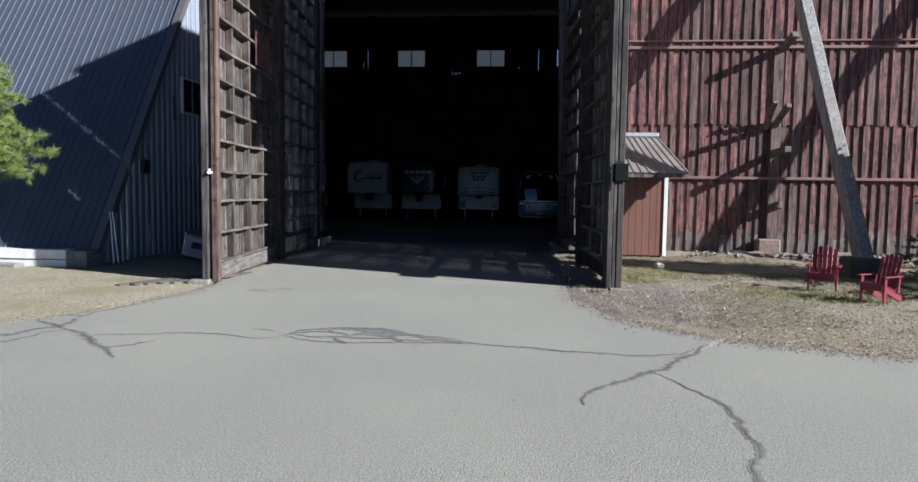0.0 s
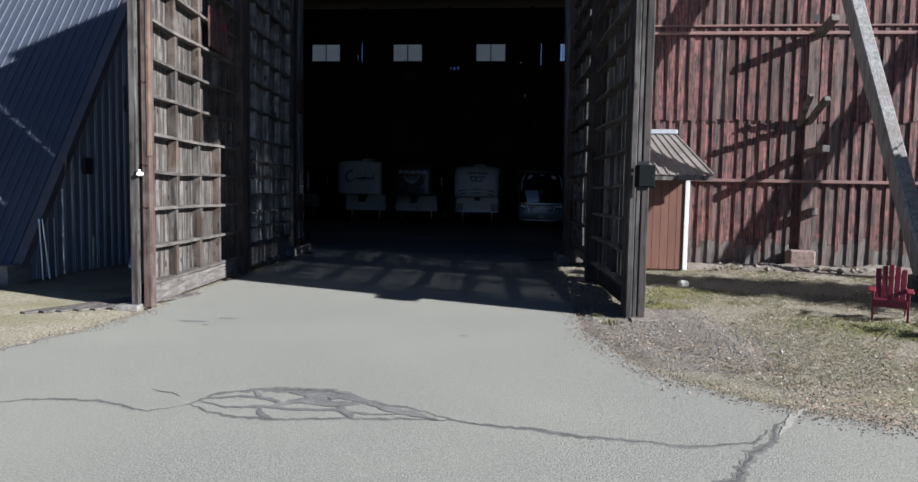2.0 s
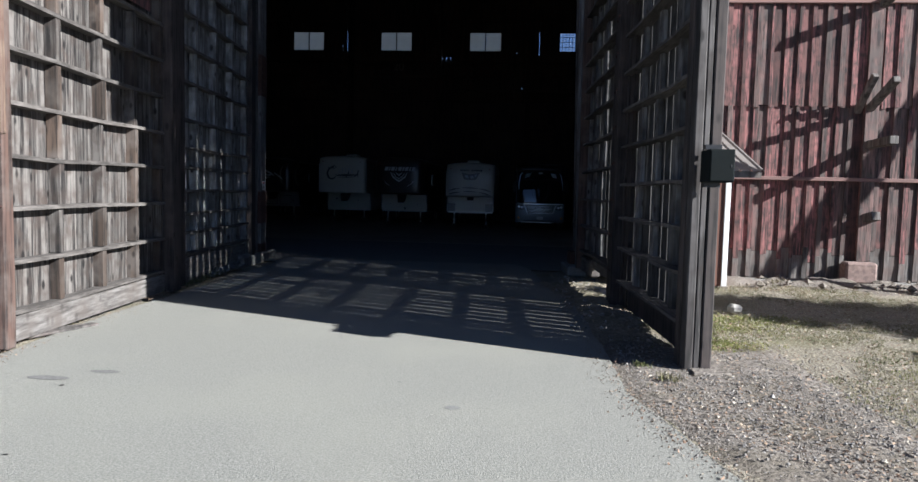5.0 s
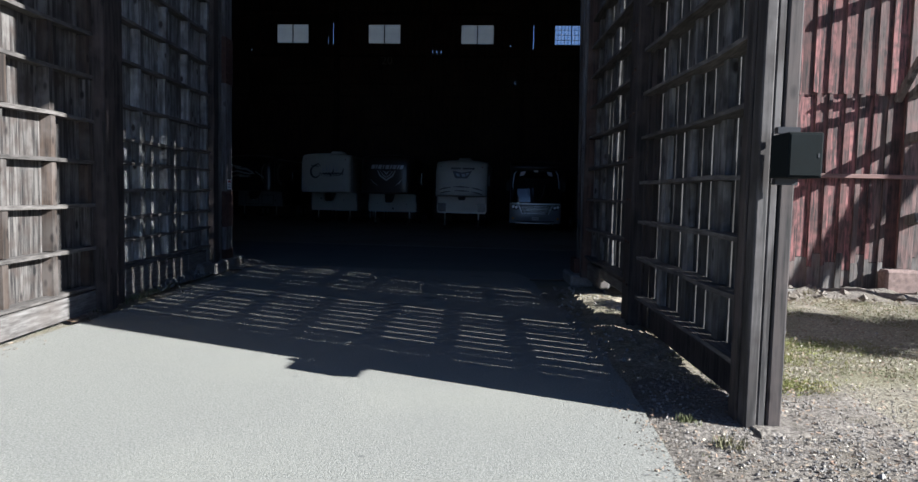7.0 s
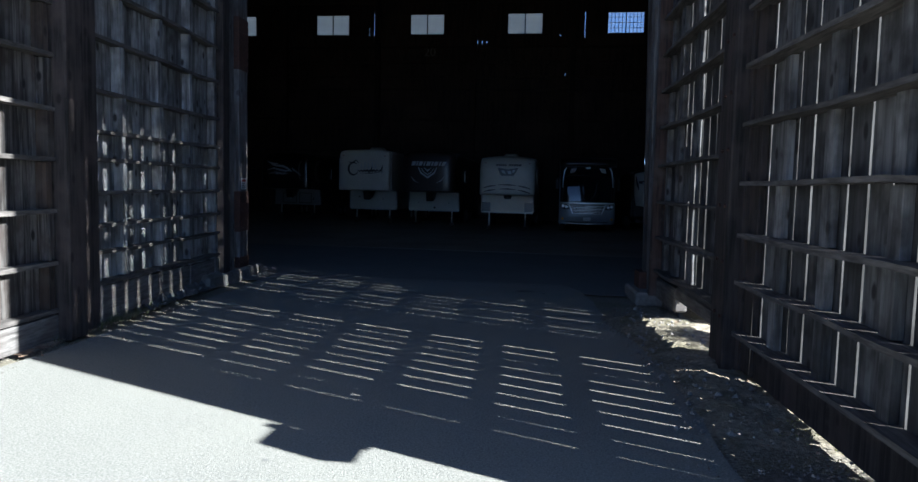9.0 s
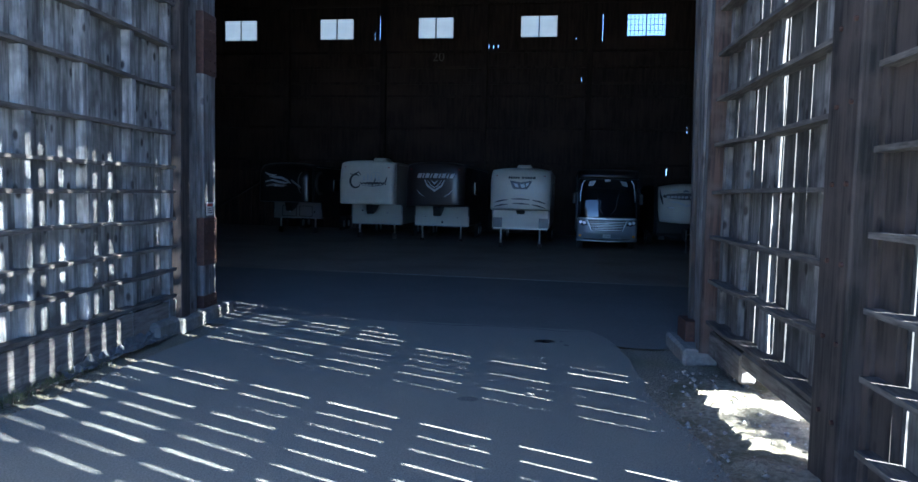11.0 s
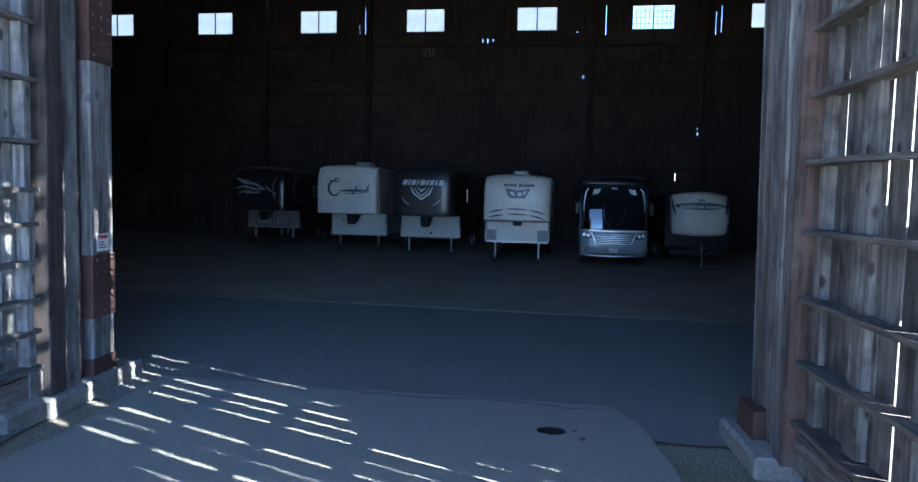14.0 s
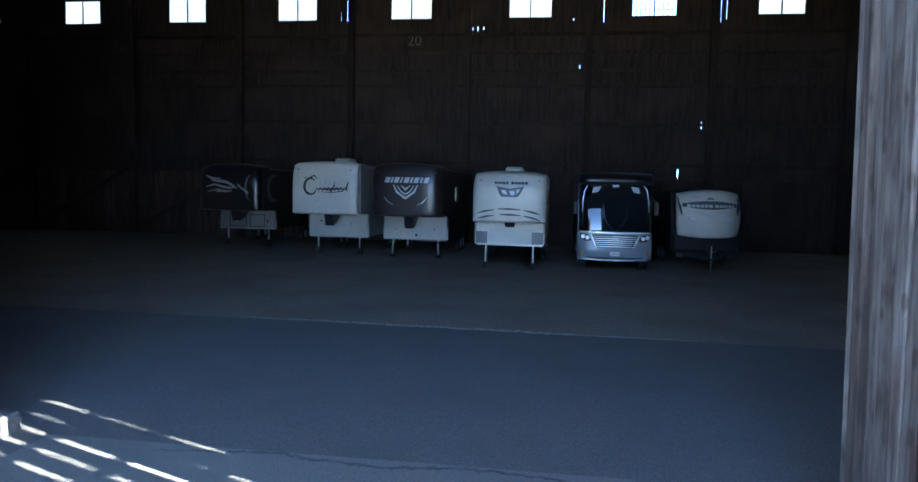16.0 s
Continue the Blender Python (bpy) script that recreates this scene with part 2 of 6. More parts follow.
M_SIGNDARK = mat("dull_green_steel", (0.008, 0.0112, 0.012), (0.006, 0.0085, 0.009), (5, 5, 5), 0.95, 0.0, 0.05, (0.011, 0.0125, 0.012), 3.0)
M_SIGNDARK.node_tree.nodes["Principled BSDF"].inputs["Specular IOR Level"].default_value = 0.15


# ---------------------------------------------------------------- building helpers
def empty(name, m=None):
    ob = new(name)
    ob.empty_display_size = 0.2
    if m is not None:
        ob.matrix_world = m
    return ob


def part(name, bm, material, parent, label="", smooth=False):
    me = bpy.data.meshes.new(name)
    bmesh.ops.recalc_face_normals(bm, faces=bm.faces)
    bm.to_mesh(me); bm.free()
    for f in me.polygons:
        f.use_smooth = smooth
    if not isinstance(material, (list, tuple)):
        material = [material]
    for mm in material:
        me.materials.append(mm)
    ob = new(name, me)
    ob.parent = parent
    return tagged(ob, label)


def box(bm, x0, x1, y0, y1, z0, z1, m=None, bevel=0.0):
    g = bmesh.ops.create_cube(bm, size=1.0, matrix=Matrix.Translation(((x0 + x1) / 2, (y0 + y1) / 2, (z0 + z1) / 2)) @ Matrix.Diagonal((abs(x1 - x0), abs(y1 - y0), abs(z1 - z0), 1)))
    vs = g["verts"]
    if bevel:
        es = list({e for v in vs for e in v.link_edges})
        r = bmesh.ops.bevel(bm, geom=es, offset=bevel, segments=1, affect="EDGES")
        vs = list({v for v in r["verts"]} | {v for v in vs if v.is_valid})
    if m is not None:
        bmesh.ops.transform(bm, matrix=m, verts=vs)
    return vs


def thicken(bm, t):
    bmesh.ops.recalc_face_normals(bm, faces=bm.faces)
    bm.normal_update()
    bmesh.ops.solidify(bm, geom=bm.faces[:], thickness=t)


def bx(*a, **k):
    bm = bmesh.new()
    box(bm, *a, **k)
    return bm


def beam(bm, p, q, w, h, up=(0, 0, 1), bevel=0.0):
    p, q = Vector(p), Vector(q)
    d = (q - p).normalized()
    side = d.cross(Vector(up)).normalized()
    u = side.cross(d)
    m = Matrix((side, d, u)).transposed().to_4x4()
    m.translation = p
    return box(bm, -w / 2, w / 2, 0, (q - p).length, -h / 2, h / 2, m, bevel)


def tube(bm, p, q, r, n=10, r2=None):
    p, q = Vector(p), Vector(q)
    m = Matrix.Translation((p + q) / 2) @ (q - p).to_track_quat("Z", "Y").to_matrix().to_4x4()
    bmesh.ops.create_cone(bm, cap_ends=True, segments=n, radius1=r, radius2=r if r2 is None else r2, depth=(q - p).length, matrix=m)


def board_mesh(name, material, seed, bow=0.02, taper=0.03):
    """A unit board, x across, y thick, z up, with wandering edges and an uneven foot."""
    r = random.Random(seed)
    bm = bmesh.new()
    rows = []
    n = 4
    for i in range(n + 1):
        z = i / n
        dx, dy = r.uniform(-taper, taper), r.uniform(-bow, bow) * 4
        zl, zr = (r.uniform(0, 0.008), r.uniform(0, 0.008)) if i == 0 else (0, 0)
        rows.append([bm.verts.new((sx * 0.5 + dx, sy * 0.5 + dy, z + (zl if sx < 0 else zr))) for sx, sy in ((-1, -1), (1, -1), (1, 1), (-1, 1))])
    for a, b in zip(rows, rows[1:]):
        for k in range(4):
            bm.faces.new((a[k], a[(k + 1) % 4], b[(k + 1) % 4], b[k]))
    bm.faces.new(rows[0]); bm.faces.new(rows[-1])
    bmesh.ops.recalc_face_normals(bm, faces=bm.faces)
    me = bpy.data.meshes.new(name)
    bm.to_mesh(me); bm.free()
    me.materials.append(material)
    return me


def piece(name, me, parent, m):
    ob = new(name, me)
    ob.parent = parent
    ob.matrix_basis = m
    return ob


def holed(bm, x0, x1, z0, z1, y0, y1, holes):
    """A wall in the xz plane from y0 to y1 with right-angled openings (xa, xb, za, zb)."""
    xs = sorted({x0, x1, *[v for h in holes for v in h[:2] if x0 < v < x1]})
    zs = sorted({z0, z1, *[v for h in holes for v in h[2:] if z0 < v < z1]})
    for a, b in zip(xs, xs[1:]):
        run = None
        for c, d in zip(zs, zs[1:]):
            inside = any(h[0] < (a + b) / 2 < h[1] and h[2] < (c + d) / 2 < h[3] for h in holes)
            if inside:
                if run: box(bm, a, b, y0, y1, run[0], run[1]); run = None
            else:
                run = (run[0], d) if run else (c, d)
        if run: box(bm, a, b, y0, y1, run[0], run[1])


# ---------------------------------------------------------------- ground
GROUND_Z = -0.03
bm = bmesh.new()
grid = bmesh.ops.create_grid(bm, x_segments=120, y_segments=120, size=60)
for v in grid["verts"]:
    x, y = v.co.x, v.co.y
    v.co.z = GROUND_Z + 0.035 * noise.noise(Vector((x * 0.35, y * 0.35, 0)))
    if -7 < x < 3.2 or y > 22: v.co.z = min(v.co.z, GROUND_Z - 0.01)
far = [bm.verts.new((sx * 3000, sy * 3000, GROUND_Z - 0.5)) for sx, sy in ((-1, -1), (1, -1), (1, 1), (-1, 1))]
bm.faces.new(far)
tagged(part("ground", bm, M_DIRT, None, smooth=True), "dry dirt and thin grass around the barn", "ground", kind="structure")

# asphalt: a drive that narrows into the wings, one slab with worn edges
def edge_noise(v, s=1.0):
    return 0.09 * noise.noise(Vector((v * 0.9 * s, 3.3, 0))) + 0.04 * noise.noise(Vector((v * 4.1 * s, 7.7, 0)))


RIGHT_EDGE = [(40, 3.0), (20, 5.2), (12, 6.4), (5.07, 7.53), (3.9, 8.0), (3.14, 8.4), (2.5, 9.0), (1.97, 9.64), (1.65, 10.8), (1.47, 11.96), (1.42, 13.35), (1.35, 15.85), (1.2, 18.4), (0.85, 20.0), (0.78, 21.65), (0.55, 23.0), (0.3, 23.6)]
LEFT_EDGE = [(-40, 5.0), (-20, 6.3), (-9, 7.2), (-6.9, 7.7), (-5.95, 8.6), (-5.65, 9.4), (-5.48, 10.1), (-5.28, 10.8), (-5.25, 11.8), (-5.36, 12.5), (-5.5, 14), (-5.58, 15.9), (-5.58, 18.4), (-5.65, 19.4), (-5.7, 20.5), (-5.8, 22.2), (-5.9, 23.6)]


def dense(pts, step=0.35):
    out = []
    for (x0, y0), (x1, y1) in zip(pts, pts[1:]):
        n = max(1, int(math.hypot(x1 - x0, y1 - y0) / step)) if abs(x0) < 15 else 4
        for i in range(n):
            out.append((x0 + (x1 - x0) * i / n, y0 + (y1 - y0) * i / n))
    return out + [pts[-1]]


outline = [(x + edge_noise(y), y + edge_noise(x + 9)) for x, y in dense(RIGHT_EDGE)] + [(x + edge_noise(y + 20), y + edge_noise(x + 50)) for x, y in reversed(dense(LEFT_EDGE))] + [(-40, -40), (40, -40)]
bm = bmesh.new()
top = bm.faces.new([bm.verts.new((x, y, 0.0)) for x, y in outline])
low = bmesh.ops.extrude_face_region(bm, geom=[top])
bmesh.ops.translate(bm, vec=(0, 0, -0.1), verts=[v for v in low["geom"] if isinstance(v, bmesh.types.BMVert)])
bmesh.ops.triangulate(bm, faces=bm.faces)
tagged(part("road", bm, M_ASPHALT, None), "worn pale grey asphalt drive with cracks", "road", kind="structure")

# floor of the barn
bm = bx(-46, 26, 22.6, 52.0, -0.15, -0.012)
tagged(part("floor", bm, M_FLOOR, None), "dark worn barn floor of packed dirt", "floor", kind="structure")
bm = bmesh.new()
yy = [(x, 22.45 + 0.12 * noise.noise(Vector((x * 1.3, 0.4, 0)))) for x in np.arange(-15, 9, 0.3)]
bm.faces.new([bm.verts.new((x, y, -0.004)) for x, y in yy] + [bm.verts.new((9, 30.05, -0.004)), bm.verts.new((-15, 30.45, -0.004))])
bmesh.ops.triangulate(bm, faces=bm.faces)
tagged(part("pavement", bm, M_APRON, None), "dark old asphalt strip inside the barn mouth", "pavement", kind="structure")

# ---------------------------------------------------------------- barn shell
FRONT, BACK, WX0, WX1, EAVES, RIDGE = 22.1, 52.06, -46.0, 26.0, 15.0, 21.0
wins = [(x - 1.07, x + 1.07, 11.24, 12.5) for x in (-38.7, -32.6, -26.5, -20.4, -14.27, -8.23, -2.22, 3.74, 9.58, 15.7, 21.8)]

slits = [(-16.74, -16.725, 11.66, 12.44), (-17.042, -17.018, 10.72, 10.98), (-11.6, -11.57, 11.2, 12.6), (-11.912, -11.888, 11.2, 11.69), (-5.09, -5.06, 10.68, 10.86), (-4.828, -4.792, 10.66, 10.86), (-4.548, -4.512, 10.7, 10.86), (-0.118, -0.082, 11.12, 11.2), (1.34, 1.37, 11.0, 12.5), (6.828, 6.852, 10.93, 12.1), (7.09, 7.12, 11.07, 12.4), (0.76, 0.79, 10.71, 10.85), (6.158, 6.182, 5.86, 6.22), (5.14, 5.17, 3.4, 3.89), (0.264, 0.276, 8.65, 8.95), (13.208, 13.232, 11.0, 12.4), (-23.392, -23.368, 11.1, 12.2)]
wall_back = empty("wall_back")
bm = bmesh.new()
holed(bm, WX0, WX1, -0.1, EAVES, BACK, BACK + 0.06, wins + slits)
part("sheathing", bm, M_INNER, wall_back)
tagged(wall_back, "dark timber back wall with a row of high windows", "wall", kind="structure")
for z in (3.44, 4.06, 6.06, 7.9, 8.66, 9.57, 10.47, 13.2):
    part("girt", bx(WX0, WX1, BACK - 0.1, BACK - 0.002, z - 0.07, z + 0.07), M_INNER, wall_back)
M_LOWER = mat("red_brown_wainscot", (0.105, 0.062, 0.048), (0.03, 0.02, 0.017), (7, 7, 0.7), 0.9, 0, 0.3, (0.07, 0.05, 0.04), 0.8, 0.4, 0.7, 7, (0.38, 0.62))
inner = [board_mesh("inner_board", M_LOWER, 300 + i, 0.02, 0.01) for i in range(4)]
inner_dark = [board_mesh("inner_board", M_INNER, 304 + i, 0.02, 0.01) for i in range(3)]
x = -32.0
while x < 14:
    w = rnd.uniform(0.5, 0.9)
    piece("board", rnd.choice(inner if x < -13.5 else inner_dark), wall_back, Matrix.Translation((x + w / 2, BACK - 0.02, 0)) @ Matrix.Diagonal((w * 0.97, 0.03, 3.42 + rnd.uniform(0, 0.01), 1)))
    x += w
for i, x in enumerate([w[0] - 1.98 for w in wins]):
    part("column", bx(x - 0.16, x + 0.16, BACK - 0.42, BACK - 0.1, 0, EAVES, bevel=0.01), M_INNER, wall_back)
for i in (1, 2, 3):
    x = wins[i][0] - 1.98
    bm = bmesh.new()
    beam(bm, (x + 0.1, BACK - 0.3, 0.2), (x + 5.6, BACK - 0.3, 3.4), 0.16, 0.16)
    part("brace", bm, M_INNER, wall_back)

# high windows: translucent sheets, two panes each; one clear one with a fine grid
def pane_material(name, tint, milk):
    m = bpy.data.materials.new(name); m.use_nodes = True
    t = m.node_tree; t.nodes.clear()
    N, L = t.nodes.new, t.links.new
    out = N("ShaderNodeOutputMaterial"); a = N("ShaderNodeBsdfTransparent"); b = N("ShaderNodeBsdfTranslucent"); mx = N("ShaderNodeMixShader")
    ns = N("ShaderNodeTexNoise"); ns.inputs["Scale"].default_value = 3.0
    rp = N("ShaderNodeMapRange"); rp.inputs[3].default_value, rp.inputs[4].default_value = milk - 0.08, milk + 0.08
    L(ns.outputs["Fac"], rp.inputs[0]); L(rp.outputs[0], mx.inputs[0])
    a.inputs[0].default_value = (*tint, 1); b.inputs[0].default_value = (0.57, 0.575, 0.55, 1)
    L(a.outputs[0], mx.inputs[1]); L(b.outputs[0], mx.inputs[2]); L(mx.outputs[0], out.inputs[0])
    return m


M_MILK = pane_material("milky_sheet", (0.38, 0.395, 0.39), 0.7)
M_CLEAR = pane_material("clear_pane", (0.93, 0.95, 0.97), 0.12)
for i, (a, b, c, d) in enumerate(wins):
    w = empty("window_%d" % (i + 1), Matrix.Translation(((a + b) / 2, BACK, c)))
    tagged(w, "high two-pane window of milky sheet" if i != 7 else "high window with a fine grid of clear panes", "window", "high windows", "structure")
    hw, hh = (b - a) / 2, d - c
    bm = bmesh.new()
    for x0, x1, z0, z1 in ((-hw, hw, 0, 0.04), (-hw, hw, hh - 0.04, hh), (-hw, -hw + 0.04, 0.04, hh - 0.04), (hw - 0.04, hw, 0.04, hh - 0.04), (-0.03, 0.03, 0.04, hh - 0.04)):
        box(bm, x0, x1, 0.0, 0.055, z0, z1)
    part("window_frame", bm, M_INNER, w)
    for sx in (-1, 1):
        p = part("pane", bx(sx * hw / 2 - hw / 2 + 0.035, sx * hw / 2 + hw / 2 - 0.035, 0.025, 0.03, 0.03, hh - 0.03), M_CLEAR if i == 7 else M_MILK, w)
        p.visible_shadow = False
        if i == 7:
            for k in range(1, 5):
                xx = sx * hw / 2 - hw / 2 + k * hw / 5
                part("muntin", bx(xx - 0.012, xx + 0.012, 0.005, 0.022, 0.04, hh - 0.04), M_INNER, w)
            for k in range(1, 4):
                zz = k * hh / 4
                part("muntin", bx(sx * hw / 2 - hw / 2 + 0.05, sx * hw / 2 + hw / 2 - 0.05, 0.0, 0.02, zz - 0.012, zz + 0.012), M_INNER, w)

# bay number painted on the far wall
cu = bpy.data.curves.new("bay_number", "FONT"); cu.body = "20"; cu.size = 0.75; cu.extrude = 0.002
tob = new("bay_number_tmp", cu)
deps = bpy.context.evaluated_depsgraph_get()
me = bpy.data.meshes.new_from_object(tob.evaluated_get(deps))
bpy.data.objects.remove(tob)
M_FADED = mat("faded_white_paint", (0.30, 0.27, 0.24), (0.12, 0.10, 0.09), (9, 9, 9), 0.9, 0, 0)
me.materials.clear(); me.materials.append(M_FADED)
num = new("bay_number", me); num.parent = wall_back
num.matrix_basis = Matrix.Translation((-8.42, BACK - 0.008, 9.95)) @ pose(0, 0, 0, 90, 0, 0)

# front wall, ends and roof
OPX0, OPX1, OPZ = -6.75, 1.95, 10.6
wall_front = empty("wall_front")
bm = bmesh.new()
holed(bm, WX0, WX1, -0.1, EAVES, FRONT + 0.02, FRONT + 0.12, [(OPX0, OPX1, -0.2, OPZ)])
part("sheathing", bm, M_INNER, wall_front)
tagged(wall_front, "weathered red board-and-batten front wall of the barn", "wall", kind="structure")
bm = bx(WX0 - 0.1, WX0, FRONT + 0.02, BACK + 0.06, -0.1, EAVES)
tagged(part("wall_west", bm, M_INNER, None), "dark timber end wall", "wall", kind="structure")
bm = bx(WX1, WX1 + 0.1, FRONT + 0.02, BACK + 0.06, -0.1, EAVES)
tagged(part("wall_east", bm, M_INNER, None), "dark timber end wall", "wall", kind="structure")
bm = bmesh.new()
mid = (FRONT + BACK) / 2
for s in (-1, 1):
    y0 = mid + s * (BACK - FRONT + 1.2) / 2
    vs = [(WX0 - 0.5, y0, EAVES), (WX1 + 0.5, y0, EAVES), (WX1 + 0.5, mid, RIDGE), (WX0 - 0.5, mid, RIDGE)]
    a = [bm.verts.new(v) for v in vs]; b = [bm.verts.new((v[0], v[1], v[2] + 0.15)) for v in vs]
    bm.faces.new(a); bm.faces.new(b)
    for k in range(4): bm.faces.new((a[k], a[(k + 1) % 4], b[(k + 1) % 4], b[k]))
for xx in (WX0 - 0.05, WX1 + 0.05):
    a = [bm.verts.new(v) for v in ((xx, FRONT, EAVES), (xx, BACK, EAVES), (xx, mid, RIDGE))]
    bm.faces.new(a)
# roof timber darker still, with the shade under the roof in its colour
M_ROOFSHADE = mat("shade_dark_roof_timber", (0.022, 0.017, 0.015), (0.01, 0.009, 0.008), (3, 3, 3), 0.95, 0, 0.3, (0.03, 0.022, 0.018), 0.6)
tagged(part("ceiling", bm, M_ROOFSHADE, None), "dark timber roof of the barn", "ceiling", kind="structure")

# ---------------------------------------------------------------- wings
def wing_frame(A, B):
    d = (Vector(B) - Vector(A)).normalized()
    m = Matrix((d, Vector((0, 0, 1)).cross(d), Vector((0, 0, 1)))).transposed().to_4x4()
    m.translation = A
    return m


grey_boards = [board_mesh("board", M_PALEBOARD, 20 + i, 0.05, 0.012) for i in range(6)]


def girt_piece(parent, s0, s1, o0, o1, z, th=0.05, name="girt", material=None):
    bm = bmesh.new()
    n = 4
    j = [rnd.uniform(-0.02, 0.02) for _ in range(n + 1)]
    lo, hi = sorted((o0, o1))
    rows = []
    for i in range(n + 1):
        s = s0 + (s1 - s0) * i / n
        rows.append([bm.verts.new(v) for v in ((s, lo, z - th / 2 + j[i]), (s, hi, z - th / 2 + j[i]), (s, hi, z + th / 2 + j[i]), (s, lo, z + th / 2 + j[i]))])
    for a, b in zip(rows, rows[1:]):
        for k in range(4): bm.faces.new((a[k], a[(k + 1) % 4], b[(k + 1) % 4], b[k]))
    bm.faces.new(rows[0]); bm.faces.new(rows[-1])
    part(name, bm, material or M_GIRT, parent)


def boards(parent, s0, s1, z0, z1, o, width, gap, depth=0.024, meshes=None):
    s = s0
    while s < s1 - 0.05:
        w = min(rnd.uniform(*width), s1 - s)
        za = z0 + rnd.uniform(-0.015, 0.02)
        m = Matrix.Translation((s + w / 2, o + rnd.uniform(-0.006, 0.006), za)) @ Matrix.Rotation(radians(rnd.uniform(-0.12, 0.12)), 4, "Y") @ Matrix.Diagonal((w, depth * rnd.choice((-1, 1)), z1 - za, 1))
        piece("board", rnd.choice(meshes or grey_boards), parent, m)
        s += w + rnd.uniform(*gap)


M_STUD = mat("pale_stud_plank", (0.29, 0.285, 0.28), (0.075, 0.071, 0.069), (7, 7, 1.0), 0.85, 0, 0.8, (0.06, 0.052, 0.05), 3.4, 0.3, 0.75, 12, (0.34, 0.64), knots=0.9)
# left wing
LA, LB = (-5.45, 12.43, 0), (-6.33, 21.9, 0)
left_wing = empty("wall_left_wing", wing_frame(LA, LB))
tagged(left_wing, "tall weathered grey plank wing wall with girts", "wall", kind="structure")
HL = 8.05
zs1 = [0.36 + 0.61 * k for k in range(13)]
zs2 = [0.59, 0.99, 1.36, 1.79, 2.23, 2.61, 3.14, 3.84, 4.49, 5.14, 5.79, 6.44, 7.09, 7.74]
studs1, studs2 = [0.2, 1.24, 2.34, 3.36, 4.32], [5.28, 5.98, 7.08, 8.16, 9.22]
for zs, st, a, b in ((zs1, studs1, 0.14, 4.4), (zs2, studs2, 5.22, 9.36)):
    for i, z in enumerate(zs):
        girt_piece(left_wing, a, b, -0.01, 0.15, z)
    for k, s in enumerate(st):
        for z0, z1 in zip([0.0] + zs, zs + [HL]):
            if z1 - z0 < 0.1 or (st is studs1 and z0 == 0): continue
            ds = rnd.uniform(-0.03, 0.03)
            inset = rnd.uniform(0.0, 0.03)
            part("stud", bx(s + ds - 0.055, s + ds + 0.055, inset, 0.15, z0 + 0.026, z1 - 0.026), rnd.choice((M_BROWNBOARD, M_BROWNSTUD, M_BROWNSTUD)) if st is studs1 else M_PALEBOARD, left_wing)
brown_boards = [board_mesh("browned_board", M_BROWNBOARD, 40 + i, 0.05, 0.012) for i in range(5)]
boards(left_wing, 0.122, 4.8, 0.05, HL, 0.168, (0.28, 0.42), (0.005, 0.012), meshes=brown_boards)
boards(left_wing, 4.8, 9.4, 0.05, HL, 0.168, (0.28, 0.42), (0.002, 0.008))
part("skirt_board", bx(0.14, 4.4, 0.0, 0.05, 0.03, 0.33, bevel=0.008), M_SKIRT, left_wing)
for a, c in ((5.22, 6.7), (6.72, 8.1), (8.12, 9.4)):
    part("skirt_board", bx(a, c, 0.02, 0.07, 0.02, 0.5 + 0.04 * rnd.random(), bevel=0.008), M_SKIRT, left_wing)
part("front_post", bx(-0.05, 0.13, -0.085, 0.05, 0.0, HL, bevel=0.015), M_POST, left_wing, "brown rough-sawn corner timber")
part("outer_post", bx(-0.1, 0.13, 0.1, 0.225, 0.0, HL, bevel=0.015), M_KNOTTY, left_wing)
part("worn_edge", bx(-0.062, 0.02, -0.1, -0.03, 2.42, HL, bevel=0.018), M_TAN, left_wing, "worn tan timber edge")
for z in (1.62, 2.3, 3.6, 4.9):
    for o in (-0.055, 0.012):
        bm = bmesh.new(); tube(bm, (-0.05, o, z), (-0.075, o, z + 0.01), 0.014, 8)
        part("bolt", bm, M_RUST, left_wing)
part("post_plate", bx(0.0, 0.08, 0.052, 0.098, 0.4, HL), M_DARKPOST, left_wing)
part("middle_post", bx(4.42, 4.78, -0.14, 0.15, 0.0, HL, bevel=0.015), M_DARKPOST, left_wing)
part("middle_post", bx(4.86, 5.2, -0.06, 0.15, 0.0, HL, bevel=0.015), M_DARKPOST, left_wing)
part("red_panel", bx(2.72, 3.8, -0.04, -0.014, 4.72, 5.5), M_RED, left_wing, "patch of old red boards")
part("end_post", bx(9.42, 9.72, -0.06, 0.2, 0.2, HL, bevel=0.012), M_DARKPOST, left_wing)
part("end_post", bx(9.76, 10.06, -0.02, 0.2, 0.2, HL, bevel=0.012), M_STUD, left_wing)
part("end_post", bx(10.1, 10.24, 0.06, 0.2, 0.2, HL, bevel=0.012), M_DARKPOST, left_wing)
part("post_footing", bx(-0.22, 0.18, 0.06, 0.45, -0.05, 0.06, bevel=0.02), M_CONC, left_wing)

# column at the mouth of the barn, on a concrete kerb
def mouth_column(name, m, sign, mats):
    c = empty(name, m)
    part("timber", bx(0, 0.5, 0, sign * 0.5, 0.2, OPZ, bevel=0.02), mats, c)
    return c


